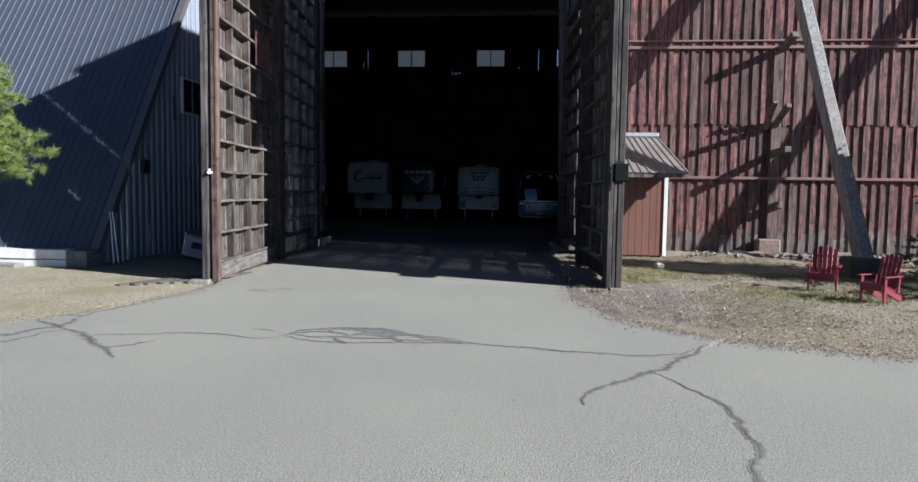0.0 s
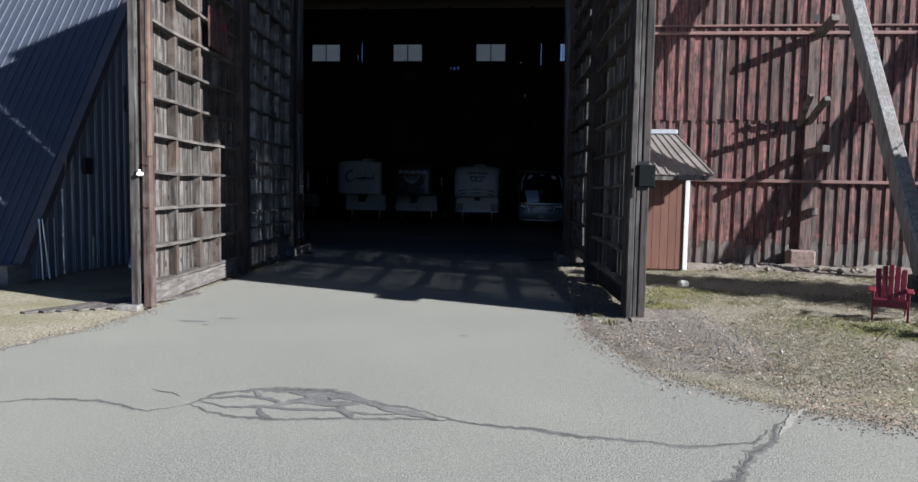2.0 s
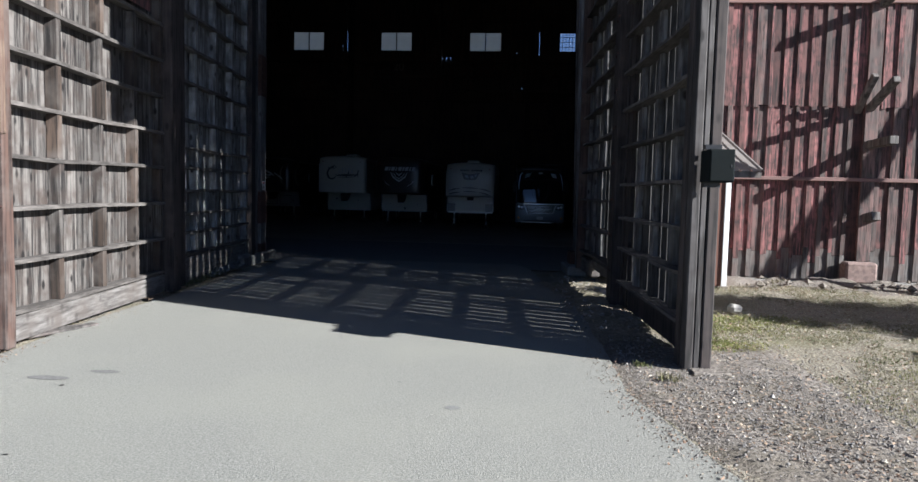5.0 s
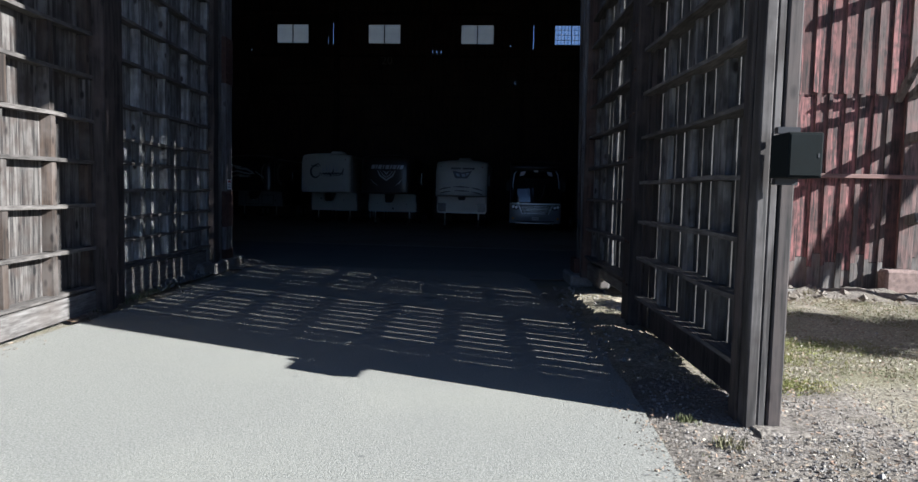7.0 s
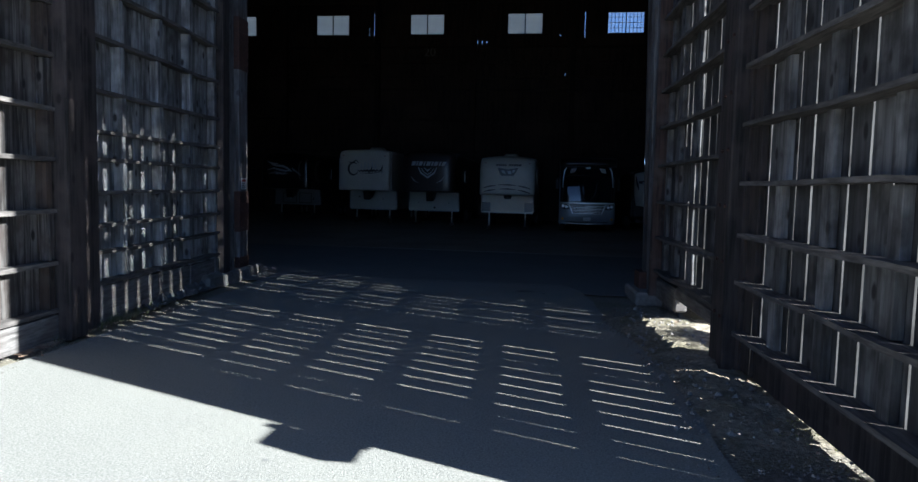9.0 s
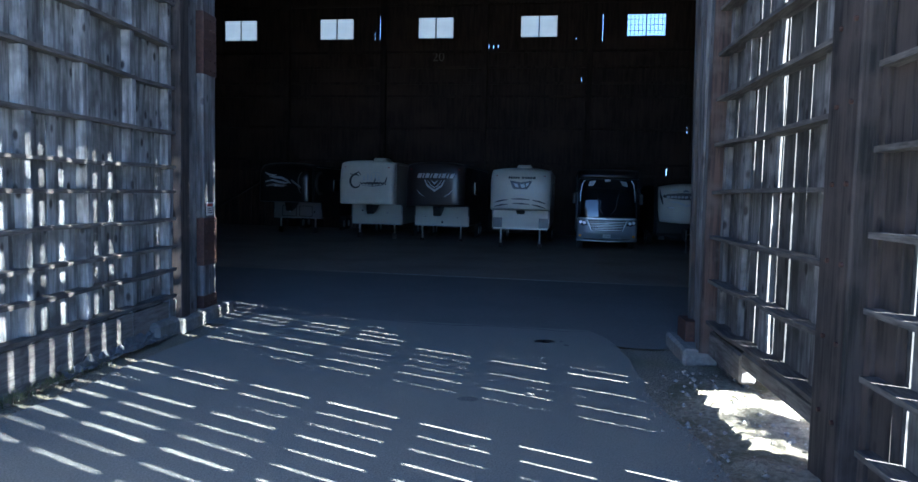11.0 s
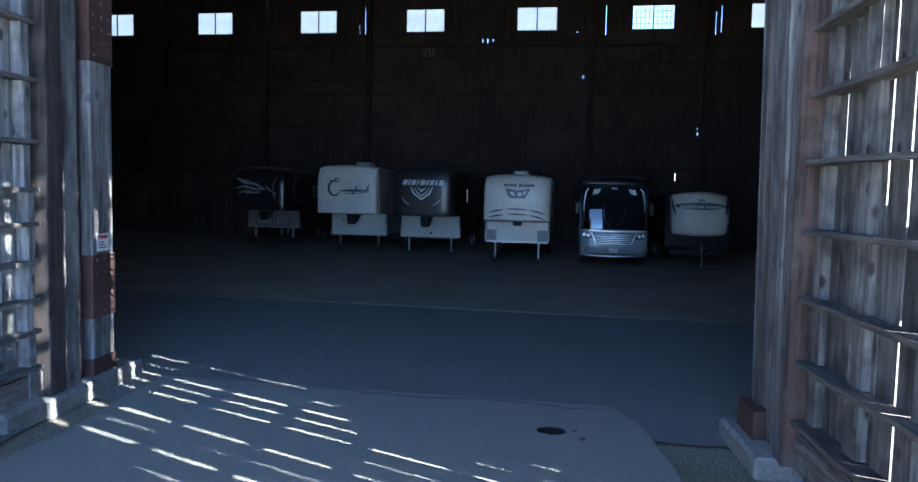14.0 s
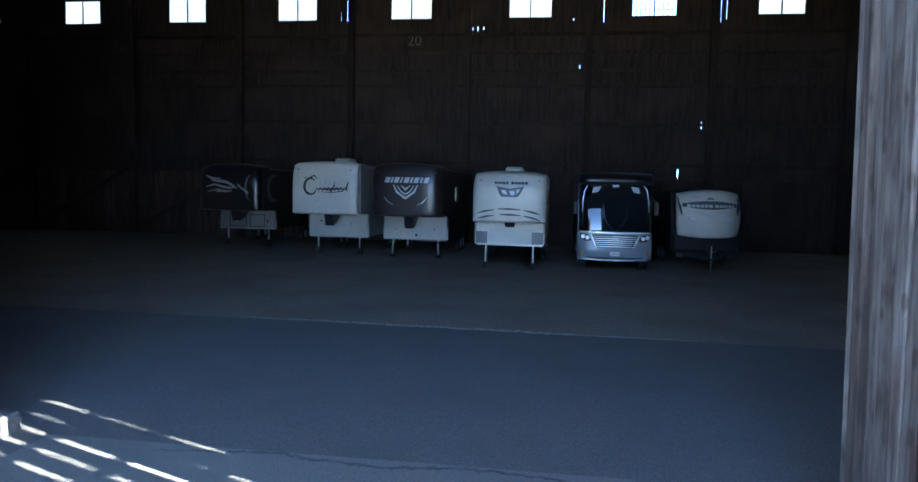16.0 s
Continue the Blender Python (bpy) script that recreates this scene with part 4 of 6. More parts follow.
# ---------------------------------------------------------------- red garden chairs
def adirondack():
    c = empty("adirondack_chair")
    tagged(c, "crimson slatted wooden garden chair on thin grass", "chair", "red garden chairs")
    # faces -y; seat slopes back
    for sx in (-1, 1):
        part("front_leg", bx(sx * 0.33 - 0.022, sx * 0.33 + 0.022, -0.34, -0.24, 0, 0.54, bevel=0.006), M_CHAIR, c)
        bm = bmesh.new(); beam(bm, (sx * 0.285, -0.36, 0.34), (sx * 0.285, 0.52, 0.05), 0.03, 0.12, bevel=0.006)
        part("back_leg", bm, M_CHAIR, c)
        part("armrest", bx(sx * 0.36 - 0.07, sx * 0.36 + 0.07, -0.42, 0.34, 0.54, 0.565, bevel=0.01), M_CHAIR, c)
        bm = bmesh.new(); beam(bm, (sx * 0.33, 0.28, 0.2), (sx * 0.33, 0.34, 0.55), 0.03, 0.06)
        part("arm_support", bm, M_CHAIR, c)
    part("apron", bx(-0.31, 0.31, -0.375, -0.345, 0.26, 0.4, bevel=0.006), M_CHAIR, c)
    for k in range(6):
        y = -0.33 + k * 0.095
        z = 0.40 - (y + 0.36) * 0.33
        part("seat_slat", bx(-0.3, 0.3, y, y + 0.08, z, z + 0.022, bevel=0.005), M_CHAIR, c)
    for k in range(5):
        x = -0.23 + k * 0.115
        h = 1.0 - 0.03 * abs(k - 2) ** 1.5
        bm = bmesh.new()
        fan = (k - 2) * 0.012
        beam(bm, (x, 0.2, 0.2), (x + fan, 0.48, h), 0.022, 0.106, up=(1, 0, 0), bevel=0.006)
        part("back_slat", bm, M_CHAIR, c)
    for z, y in ((0.3, 0.26), (0.72, 0.42)):
        part("back_rail", bx(-0.29, 0.29, y, y + 0.03, z, z + 0.06), M_CHAIR, c)
    return c


chair = adirondack()
chair.matrix_world = Matrix.Translation((6.56, 13.72, 0.0)) @ pose(0, 0, 0, 0, 0, -26) @ Matrix.Diagonal((0.74, 0.8, 0.86, 1))
copy_thing(chair, Matrix.Translation((6.9, 12.2, 0.0)) @ pose(0, 0, 0, 0, 0, -56) @ Matrix.Diagonal((0.84, 0.86, 0.98, 1)))


# ---------------------------------------------------------------- parked caravans and motorhome
def paint(name, c, rough=0.42, coat=0.12, dirt=None):
    return mat(name, c, tuple(v * 0.93 for v in c), (4, 4, 4), rough, 0, 0.01, dirt or tuple(v * 0.8 for v in c), 0.8, 0.02, 0.4, coat=coat)


M_RVWHITE = paint("white_gelcoat", (0.66, 0.635, 0.55))
M_RVDARK = paint("dark_brown_gelcoat", (0.028, 0.021, 0.02), 0.36)
M_RVBLACK = paint("black_gelcoat", (0.012, 0.011, 0.012), 0.34)
M_RVSILVER = paint("silver_blue_gelcoat", (0.24, 0.265, 0.29), 0.22)
M_MHSILVER = paint("bright_silver_paint", (0.28, 0.3, 0.32), 0.2)
M_RVPANEL = paint("slate_blue_panel", (0.12, 0.14, 0.165), 0.3)
M_CHROME = mat("bright_chrome", (0.8, 0.82, 0.84), None, (5, 5, 5), 0.3, 0.45, 0)
M_RVTAN = paint("tan_panel", (0.3, 0.28, 0.255))
M_DECAL = paint("charcoal_decal", (0.045, 0.05, 0.055), 0.4, 0)
M_DECALW = paint("silver_decal", (0.55, 0.57, 0.58), 0.35, 0)
M_TYRE = mat("tyre_rubber", (0.02, 0.02, 0.02), (0.03, 0.03, 0.03), (20, 20, 20), 0.85, 0, 0.2)
M_RIM = mat("steel_rim", (0.5, 0.5, 0.5), (0.4, 0.4, 0.4), (9, 9, 9), 0.35, 0.8, 0.02)
M_AMBER = mat("amber_lens", (0.8, 0.35, 0.03), None, (5, 5, 5), 0.2, 0, 0)
M_WOOD = mat("wood_block", (0.05, 0.04, 0.03), (0.03, 0.022, 0.018), (9, 9, 9), 0.9, 0, 0.3)
g = bpy.data.materials.new("windscreen_glass"); g.use_nodes = True
gb = g.node_tree.nodes["Principled BSDF"]
gb.inputs["Base Color"].default_value = (0.012, 0.015, 0.018, 1); gb.inputs["Roughness"].default_value = 0.04
gb.inputs["Coat Weight"].default_value = 1.0
M_SCREEN = g


def prism(profile, w, bevel=0.05, seg=2):
    """A side outline in (y, z) made w wide across x, its edges rounded."""
    bm = bmesh.new()
    a = [bm.verts.new((-w / 2, y, z)) for y, z in profile]
    b = [bm.verts.new((w / 2, y, z)) for y, z in profile]
    fa, fb = bm.faces.new(a), bm.faces.new(b)
    n = len(a)
    for k in range(n): bm.faces.new((a[k], a[(k + 1) % n], b[(k + 1) % n], b[k]))
    if bevel:
        bmesh.ops.bevel(bm, geom=list(set(fa.edges) | set(fb.edges)), offset=bevel, segments=seg, affect="EDGES")
    return bm


def wheel(parent, x, y, r=0.36, w=0.22):
    bm = bmesh.new(); tube(bm, (x - w / 2, y, r), (x + w / 2, y, r), r, 20)
    t = part("wheel", bm, M_TYRE, parent, smooth=False)
    bm = bmesh.new(); tube(bm, (x - w / 2 - 0.01, y, r), (x + w / 2 + 0.01, y, r), r * 0.55, 14)
    part("rim", bm, M_RIM, t)


def stroke(parent, pts, width, y, material, name="decal"):
    """A flat ribbon through (x, z) points on the front, wide in the middle and thin at the ends."""
    bm = bmesh.new()
    n = len(pts)
    top, low = [], []
    for i, (x, z) in enumerate(pts):
        x0, z0 = pts[max(0, i - 1)]; x1, z1 = pts[min(n - 1, i + 1)]
        d = Vector((x1 - x0, z1 - z0)).normalized(); nn = Vector((-d.y, d.x))
        h = width * (0.35 + 0.65 * math.sin(math.pi * i / max(1, n - 1))) / 2
        yy = y(x, z) if callable(y) else y
        top.append(bm.verts.new((x + nn.x * h, yy, z + nn.y * h))); low.append(bm.verts.new((x - nn.x * h, yy, z - nn.y * h)))
    for a, b, c, d in zip(top, top[1:], low[1:], low): bm.faces.new((a, b, c, d))
    thicken(bm, 0.004)
    return part(name, bm, material, parent)


def arc(cx, cz, rx, rz, a0, a1, n=9):
    return [(cx + rx * math.cos(radians(a0 + (a1 - a0) * i / n)), cz + rz * math.sin(radians(a0 + (a1 - a0) * i / n))) for i in range(n + 1)]


def plan_depth(u, corner):
    """How far a rounded front falls back at u, the share of the half width."""
    return corner * (1 - (1 - min(1.0, abs(u)) ** 5) ** 0.3)


def round_front(profile, w, corner=0.4, crown=0.0, n=30, tuck=0.0):
    """A moulded front: a side profile of (y, z) swept across, with rounded upright corners and an arched top."""
    bm = bmesh.new()
    rows = []
    zs = [p[1] for p in profile]
    lo, hi = min(zs), max(zs)
    for y, z in profile:
        v = (z - lo) / (hi - lo)
        half = w / 2 * (1 - tuck * max(0.0, v - 0.75) * 4 * 0.06)
        row = []
        for i in range(n + 1):
            a = radians(-90 + 180 * i / n)
            u = math.copysign(abs(math.sin(a)) ** 0.8, math.sin(a))
            row.append(bm.verts.new((u * half, y + plan_depth(u, corner), z + crown * (1 - u * u) * v - tuck * 0.1 * abs(u) ** 6 * v)))
        rows.append(row)
    for a, b in zip(rows, rows[1:]):
        for i in range(n): bm.faces.new((a[i], a[i + 1], b[i + 1], b[i]))
    bmesh.ops.recalc_face_normals(bm, faces=bm.faces)
    mid = rows[len(rows) // 2][n // 2].link_faces[0]
    mid.normal_update()
    bmesh.ops.solidify(bm, geom=bm.faces[:], thickness=0.04 if mid.normal.y < 0 else -0.04)
    return bm


def soft_profile(pts, n=4):
    """Points of a side outline, rounded by a smooth curve through them."""
    out = []
    for i in range(len(pts) - 1):
        p0, p1, p2, p3 = pts[max(0, i - 1)], pts[i], pts[i + 1], pts[min(len(pts) - 1, i + 2)]
        for k in range(n):
            f = k / n
            out.append(tuple(0.5 * (2 * b + (c - a) * f + (2 * a - 5 * b + 4 * c - d) * f * f + (3 * b - a - 3 * c + d) * f ** 3) for a, b, c, d in zip(p0, p1, p2, p3)))
    return out + [pts[-1]]


def block_word(parent, xs, z, h, at, material, slant=0.0, name="badge_bar"):
    """Plain upright blocks in place of a brand's letters: xs holds the (left, right) of each."""
    for a, b in xs:
        bm = bmesh.new()
        n = 3
        rows = [[(a + (b - a) * i / n + slant * q, z + h * q) for i in range(n + 1)] for q in (0, 0.5, 1)]
        vs = [[bm.verts.new((x, at(x, zz), zz)) for x, zz in r] for r in rows]
        for r0, r1 in zip(vs, vs[1:]):
            for i in range(n): bm.faces.new((r0[i], r0[i + 1], r1[i + 1], r1[i]))
        thicken(bm, 0.004)
        part(name, bm, material, parent)


def patch(parent, outline, at, material, name="decal"):
    """A flat decal with a many-sided outline, laid on a front."""
    bm = bmesh.new()
    bm.faces.new([bm.verts.new((x, at(x, z), z)) for x, z in outline])
    thicken(bm, 0.004)
    return part(name, bm, material, parent)


def fifth_wheel(label, x, y, w, ztop, znose, zlow, cap, side, lower, length=8.8, lean=0.28, turn=0.0, setback=1.9, ac=0.27, foot=0.25, crown=0.06, corner=0.42):
    v = empty("caravan", Matrix.Translation((x, y, 0)) @ pose(0, 0, 0, 0, 0, turn))
    tagged(v, label, "caravan", "parked caravans")
    part("body", prism([(0.55, znose + 0.02), (0.55, ztop - 0.03), (0.95, ztop), (length, ztop), (length, zlow), (setback, zlow), (setback, znose + 0.02)], w - 0.04, 0.06), side, v)
    h = ztop - znose
    prof = soft_profile([(0.3, znose), (0.06, znose + 0.03), (0.0, znose + 0.14), (0.0, znose + 0.45 * h), (0.05 * lean, znose + 0.7 * h), (0.35 * lean, ztop - 0.16), (0.8 * lean, ztop - 0.03), (lean + 0.35, ztop + 0.012), (lean + 0.7, ztop + 0.014)])
    nose = part("nose_cap", round_front(prof, w, corner, crown, tuck=0.5), cap, v, smooth=True)
    front = prof[4:-6]

    def at(px, pz):
        base = front[-1][0]
        for (y0, z0), (y1, z1) in zip(front, front[1:]):
            if pz <= z1:
                base = y0 + (y1 - y0) * max(0.0, (pz - z0) / max(1e-6, z1 - z0))
                break
        return base + plan_depth(px / (w / 2), corner) - 0.022
    low = part("lower_front", prism([(setback - 0.04, zlow - 0.02), (setback - 0.04, znose), (setback + 0.3, znose), (setback + 0.3, zlow - 0.02)], w - 0.1, 0.04), lower, v)
    part("skirt_trim", bx(-w / 2 + 0.08, w / 2 - 0.08, setback - 0.05, setback - 0.035, zlow - 0.02, zlow + 0.02), M_RIM, low, "pale metal edge trim")
    pin = part("pin_box", prism([(0.75, znose - 0.45), (0.6, znose), (1.7, znose), (1.1, znose - 0.36)], 0.36, 0.02), M_BLACK, v)
    bm = bmesh.new(); tube(bm, (0, 0.85, znose - 0.5), (0, 0.85, znose - 0.3), 0.05, 8)
    part("kingpin", bm, M_GALV, pin)
    for sx in (-1, 1):
        lx = sx * (w / 2 - 0.42)
        jack = part("jack_leg", bx(lx - 0.03, lx + 0.03, setback + 0.02, setback + 0.08, foot, zlow + 0.1), M_RVWHITE, v)
        part("foot", bx(lx - 0.09, lx + 0.09, setback - 0.04, setback + 0.14, 0.0, foot), M_WOOD, jack, "dark wooden block")
        for k in (0, 1):
            wheel(v, sx * (w / 2 - 0.14), length * 0.62 + k * 0.85)
        mx = sx * (w / 2 - 0.26)
        part("marker_lamp", bx(mx - 0.035, mx + 0.035, at(mx, ztop - 0.26) - 0.012, at(mx, ztop - 0.26) + 0.05, ztop - 0.28, ztop - 0.245, bevel=0.006), M_MARKER, nose, "small red marker lamp")
        part("gutter", bx(sx * (w / 2 - 0.015) - 0.015, sx * (w / 2 - 0.015) + 0.015, 1.0, length, ztop - 0.12, ztop - 0.08), M_RIM, v)
    if ac:
        part("roof_unit", bx(-0.33, 0.33, 2.3, 3.2, ztop - 0.01, ztop + ac, bevel=0.07), M_RVWHITE, v, "white roof air conditioner")
    part("side_window", bx(w / 2 - 0.03, w / 2 + 0.006, 3.6, 4.5, 2.2, 2.8), M_SCREEN, v)
    return v, nose, low, at


def hatch(parent, a, b, z0, z1, y):
    bm = bmesh.new(); holed(bm, a, b, z0, z1, y - 0.005, y + 0.005, [(a + 0.03, b - 0.03, z0 + 0.03, z1 - 0.03)])
    part("hatch_outline", bm, M_BLACK, parent)


M_MARKER = paint("red_marker_lens", (0.3, 0.02, 0.02), 0.3)

# dark-fronted one with pale swooshes
v, nose, low, at = fifth_wheel("dark-nosed fifth-wheel caravan with pale swoosh decals", -14.3, 44.4, 2.75, 3.52, 1.62, 0.78, M_RVBLACK, M_RVDARK, M_RVTAN, lean=0.5, foot=0.3, ac=0.05, crown=0.1)
stroke(nose, [(-1.0, 3.1), (-0.8, 3.0), (-0.55, 2.95), (-0.35, 2.98)], 0.09, at, M_DECALW)
stroke(nose, [(-0.75, 2.9), (-0.45, 2.86), (-0.1, 2.84), (0.2, 2.7), (0.4, 2.56)], 0.12, at, M_DECALW)
stroke(nose, [(-0.98, 2.62), (-0.6, 2.72), (-0.2, 2.62), (0.1, 2.58), (0.35, 2.62)], 0.1, at, M_DECALW)
stroke(nose, [(-0.9, 2.42), (-0.5, 2.5), (-0.1, 2.44), (0.2, 2.46)], 0.13, at, M_RVTAN)
block_word(nose, [(-0.5, -0.34), (-0.3, -0.14), (-0.1, 0.04)], 2.4, 0.1, at, M_DECALW, 0.05)
for k in range(5):
    stroke(nose, [(0.42 + 0.1 * k, 2.76 - 0.07 * k), (0.46 + 0.1 * k, 2.7 - 0.07 * k), (0.5 + 0.1 * k, 2.6 - 0.07 * k)], 0.07, at, M_DECALW)
stroke(nose, arc(1.0, 2.6, 0.22, 0.55, 100, 250), 0.07, at, M_RVTAN)
# a pale crescent swept along its flank
bm = bmesh.new()
outer, inner_arc = arc(1.55, 2.6, 0.75, 0.62, 75, 285, 16), arc(1.75, 2.6, 0.62, 0.5, 75, 285, 16)
vo, vi = [bm.verts.new((1.362, yy, zz)) for yy, zz in outer], [bm.verts.new((1.362, yy, zz)) for yy, zz in inner_arc]
for a, b, c, d in zip(vo, vo[1:], vi[1:], vi): bm.faces.new((a, b, c, d))
thicken(bm, 0.006)
part("flank_crescent", bm, M_RVTAN, v, "pale crescent decal")
for a, b in ((-0.85, -0.05), (0.1, 0.82)):
    hatch(low, a, b, 0.86, 1.42, 1.85)
part("hatch_handle", bx(0.9, 0.97, 1.84, 1.86, 1.05, 1.16), M_BLACK, low)

# white-nosed one with a dark flowing decal
v, nose, low, at = fifth_wheel("white-nosed fifth-wheel caravan with a dark curling decal", -9.36, 42.2, 2.58, 3.62, 1.66, 0.7, M_RVWHITE, M_RVTAN, M_RVWHITE, lean=0.3, foot=0.26, corner=0.25)
stroke(nose, arc(-0.5, 2.72, 0.25, 0.3, 50, 330, 14), 0.1, at, M_DECAL)
stroke(nose, [(-0.76, 3.06), (-0.62, 3.0), (-0.5, 3.06), (-0.36, 3.14), (-0.25, 3.0)], 0.07, at, M_DECAL)
wave = [(-0.3 + 1.25 * i / 40, 2.62 + 0.035 * math.sin(i * 1.25) * (2.4 if i in (18, 19, 20, 38, 39, 40) else 1) + 0.03 * i / 40) for i in range(41)]
stroke(nose, wave, 0.09, at, M_DECAL)
stroke(nose, [(-0.2, 2.52), (0.3, 2.5), (0.75, 2.56), (0.98, 2.7)], 0.035, at, M_DECAL)
for sx0 in (0.42, 0.92):
    stroke(nose, [(sx0 - 0.05, 2.6), (sx0, 2.76), (sx0 + 0.05, 2.92)], 0.07, at, M_DECAL)
for k, (px, ph) in enumerate(((-0.1, 0.2), (0.08, 0.3), (0.25, 0.24), (0.44, 0.3), (0.6, 0.22))):
    for q in range(3):
        zq = 2.76 + ph * q / 3
        patch(nose, [(px - 0.075 + 0.018 * q, zq), (px + 0.075 - 0.018 * q, zq), (px, zq + ph / 2)], at, M_DECALW)
stroke(nose, arc(0.45, 2.94, 0.27, 0.2, 0, 180, 12), 0.025, at, M_DECALW)
part("drain_cover", bx(-0.75, -0.68, 1.845, 1.86, 1.3, 1.37), M_BLACK, low)
part("propane_latch", bx(0.5, 0.56, 1.845, 1.86, 1.2, 1.3), M_RIM, low)

# dark brown one with a shield decal
v, nose, low, at = fifth_wheel("dark brown fifth-wheel caravan with a silver shield decal", -6.1, 41.8, 2.68, 3.56, 1.66, 0.72, M_RVDARK, M_RVDARK, M_RVWHITE, lean=0.3, foot=0.12, ac=0.09, crown=0.09, corner=0.5)
block_word(nose, [(-0.8, -0.62), (-0.58, -0.5), (-0.45, -0.28), (-0.22, -0.15), (-0.08, 0.1), (0.15, 0.24), (0.29, 0.46), (0.52, 0.6), (0.66, 0.82)], 2.92, 0.2, at, M_DECALW, 0.07)
stroke(nose, [(-0.45, 2.84), (-0.32, 2.58), (0, 2.36), (0.32, 2.58), (0.45, 2.84)], 0.1, at, M_DECALW)
stroke(nose, [(-0.32, 2.82), (-0.16, 2.6), (0, 2.5), (0.16, 2.6), (0.32, 2.82)], 0.06, at, M_DECALW)
patch(nose, [(-0.2, 2.84), (-0.07, 2.7), (0, 2.62), (0.07, 2.7), (0.2, 2.84), (0.08, 2.78), (0, 2.72), (-0.08, 2.78)], at, M_DECALW)
stroke(nose, [(-0.8, 2.4), (-0.66, 2.22), (-0.45, 2.1)], 0.03, at, M_DECALW)
stroke(nose, [(0.8, 2.4), (0.66, 2.22), (0.45, 2.1)], 0.03, at, M_DECALW)
part("coupling_plate", bx(-0.22, 0.12, 1.8, 1.86, 1.54, 1.6), M_DECALW, low)
part("drain_cover", bx(0.0, 0.09, 1.845, 1.86, 0.84, 0.93), M_BLACK, low)
for hx in (-0.8, 0.75):
    part("corner_bolt", bx(hx, hx + 0.04, 1.845, 1.86, 1.1, 1.14), M_BLACK, low)

# white one with dark stripes
v, nose, low, at = fifth_wheel("white fifth-wheel caravan with dark stripes on its nose", -2.2, 40.4, 2.5, 3.32, 1.62, 0.82, M_RVWHITE, M_RVTAN, M_RVWHITE, lean=0.5, setback=0.7, foot=0.2, crown=0.07, corner=0.3)
block_word(nose, [(-0.5, -0.42), (-0.4, -0.33), (-0.31, -0.24), (-0.22, -0.14), (-0.12, -0.04), (0.06, 0.16), (0.18, 0.26), (0.28, 0.38), (0.4, 0.49), (0.51, 0.62)], 2.93, 0.09, at, M_DECAL)
patch(nose, [(-0.44, 2.86), (-0.34, 2.6), (-0.26, 2.5), (0.28, 2.5), (0.36, 2.6), (0.5, 2.86), (0.02, 2.78)], at, M_DECAL)
at_up = lambda px, pz: at(px, pz) - 0.006
patch(nose, [(-0.28, 2.74), (-0.2, 2.6), (-0.06, 2.57), (-0.12, 2.72)], at_up, M_DECALW)
patch(nose, [(0.0, 2.7), (0.05, 2.56), (0.2, 2.58), (0.16, 2.72)], at_up, M_DECALW)
patch(nose, [(0.22, 2.74), (0.25, 2.6), (0.33, 2.68), (0.36, 2.78)], at_up, M_DECALW)
stroke(nose, [(-0.12, 2.24), (0.05, 2.27), (0.2, 2.24)], 0.045, at, M_DECALW)
for a, b, c, d in ((-1.06, 1.94, -0.5, 2.06), (-1.06, 1.76, -0.5, 1.87), (-0.38, 2.09, 0.42, 2.07), (-0.32, 1.9, 0.4, 1.88), (0.5, 2.06, 1.06, 1.92), (0.5, 1.87, 1.06, 1.72)):
    stroke(nose, [(a, b), ((a + c) / 2, (b + d) / 2 + 0.015), (c, d)], 0.07, at, M_DECAL)
for sx in (-1, 1):
    stroke(nose, [(sx * 0.42, 3.0), (sx * 0.5, 2.5), (sx * 0.6, 2.2)], 0.014, at, M_DECALW, "moulded_crease")
    stroke(nose, [(sx * 0.42, 2.25), (sx * 0.75, 2.2), (sx * 1.05, 2.24)], 0.014, at, M_DECALW, "moulded_crease")
    sp = part("storage_panel", bx(sx * 0.98 - 0.2, sx * 0.98 + 0.2, 0.64, 0.662, 0.86, 1.28, bevel=0.006), M_RVPANEL, low)
    for k in range(5):
        part("panel_rib", bx(sx * 0.98 - 0.17, sx * 0.98 + 0.17, 0.634, 0.64, 0.9 + 0.08 * k, 0.91 + 0.08 * k), M_RVPANEL, sp)

# rounded travel trailer
tr = empty("caravan", Matrix.Translation((4.72, 42.0, 0)))
tagged(tr, "rounded white travel trailer with a dark nose badge", "caravan", "parked caravans")
part("body", prism([(0.6, 0.75), (0.6, 1.5), (0.95, 2.6), (1.25, 2.86), (7.2, 2.86), (7.2, 0.6), (0.7, 0.6)], 2.44, 0.12, 3), M_RVBLACK, tr)
bm = bmesh.new()
nx, nz = 20, 12
rowsv = []
for j in range(nz + 1):
    tz = j / nz
    r = []
    for i in range(nx + 1):
        u = -1 + 2 * i / nx
        hw = 1.14 - 0.1 * tz - 0.16 * (1 - tz) ** 3
        arch = 0.14 * (1 - u * u) * tz - 0.06 * (1 - abs(u) ** 2) * (1 - tz)
        r.append(bm.verts.new((u * hw, 0.45 * abs(u) ** 3 + 0.5 * tz ** 2.6 + 0.14 * (1 - tz) ** 3, 1.27 + 1.45 * tz + arch)))
    rowsv.append(r)
for a, b in zip(rowsv, rowsv[1:]):
    for i in range(nx): bm.faces.new((a[i], a[i + 1], b[i + 1], b[i]))
thicken(bm, -0.05)
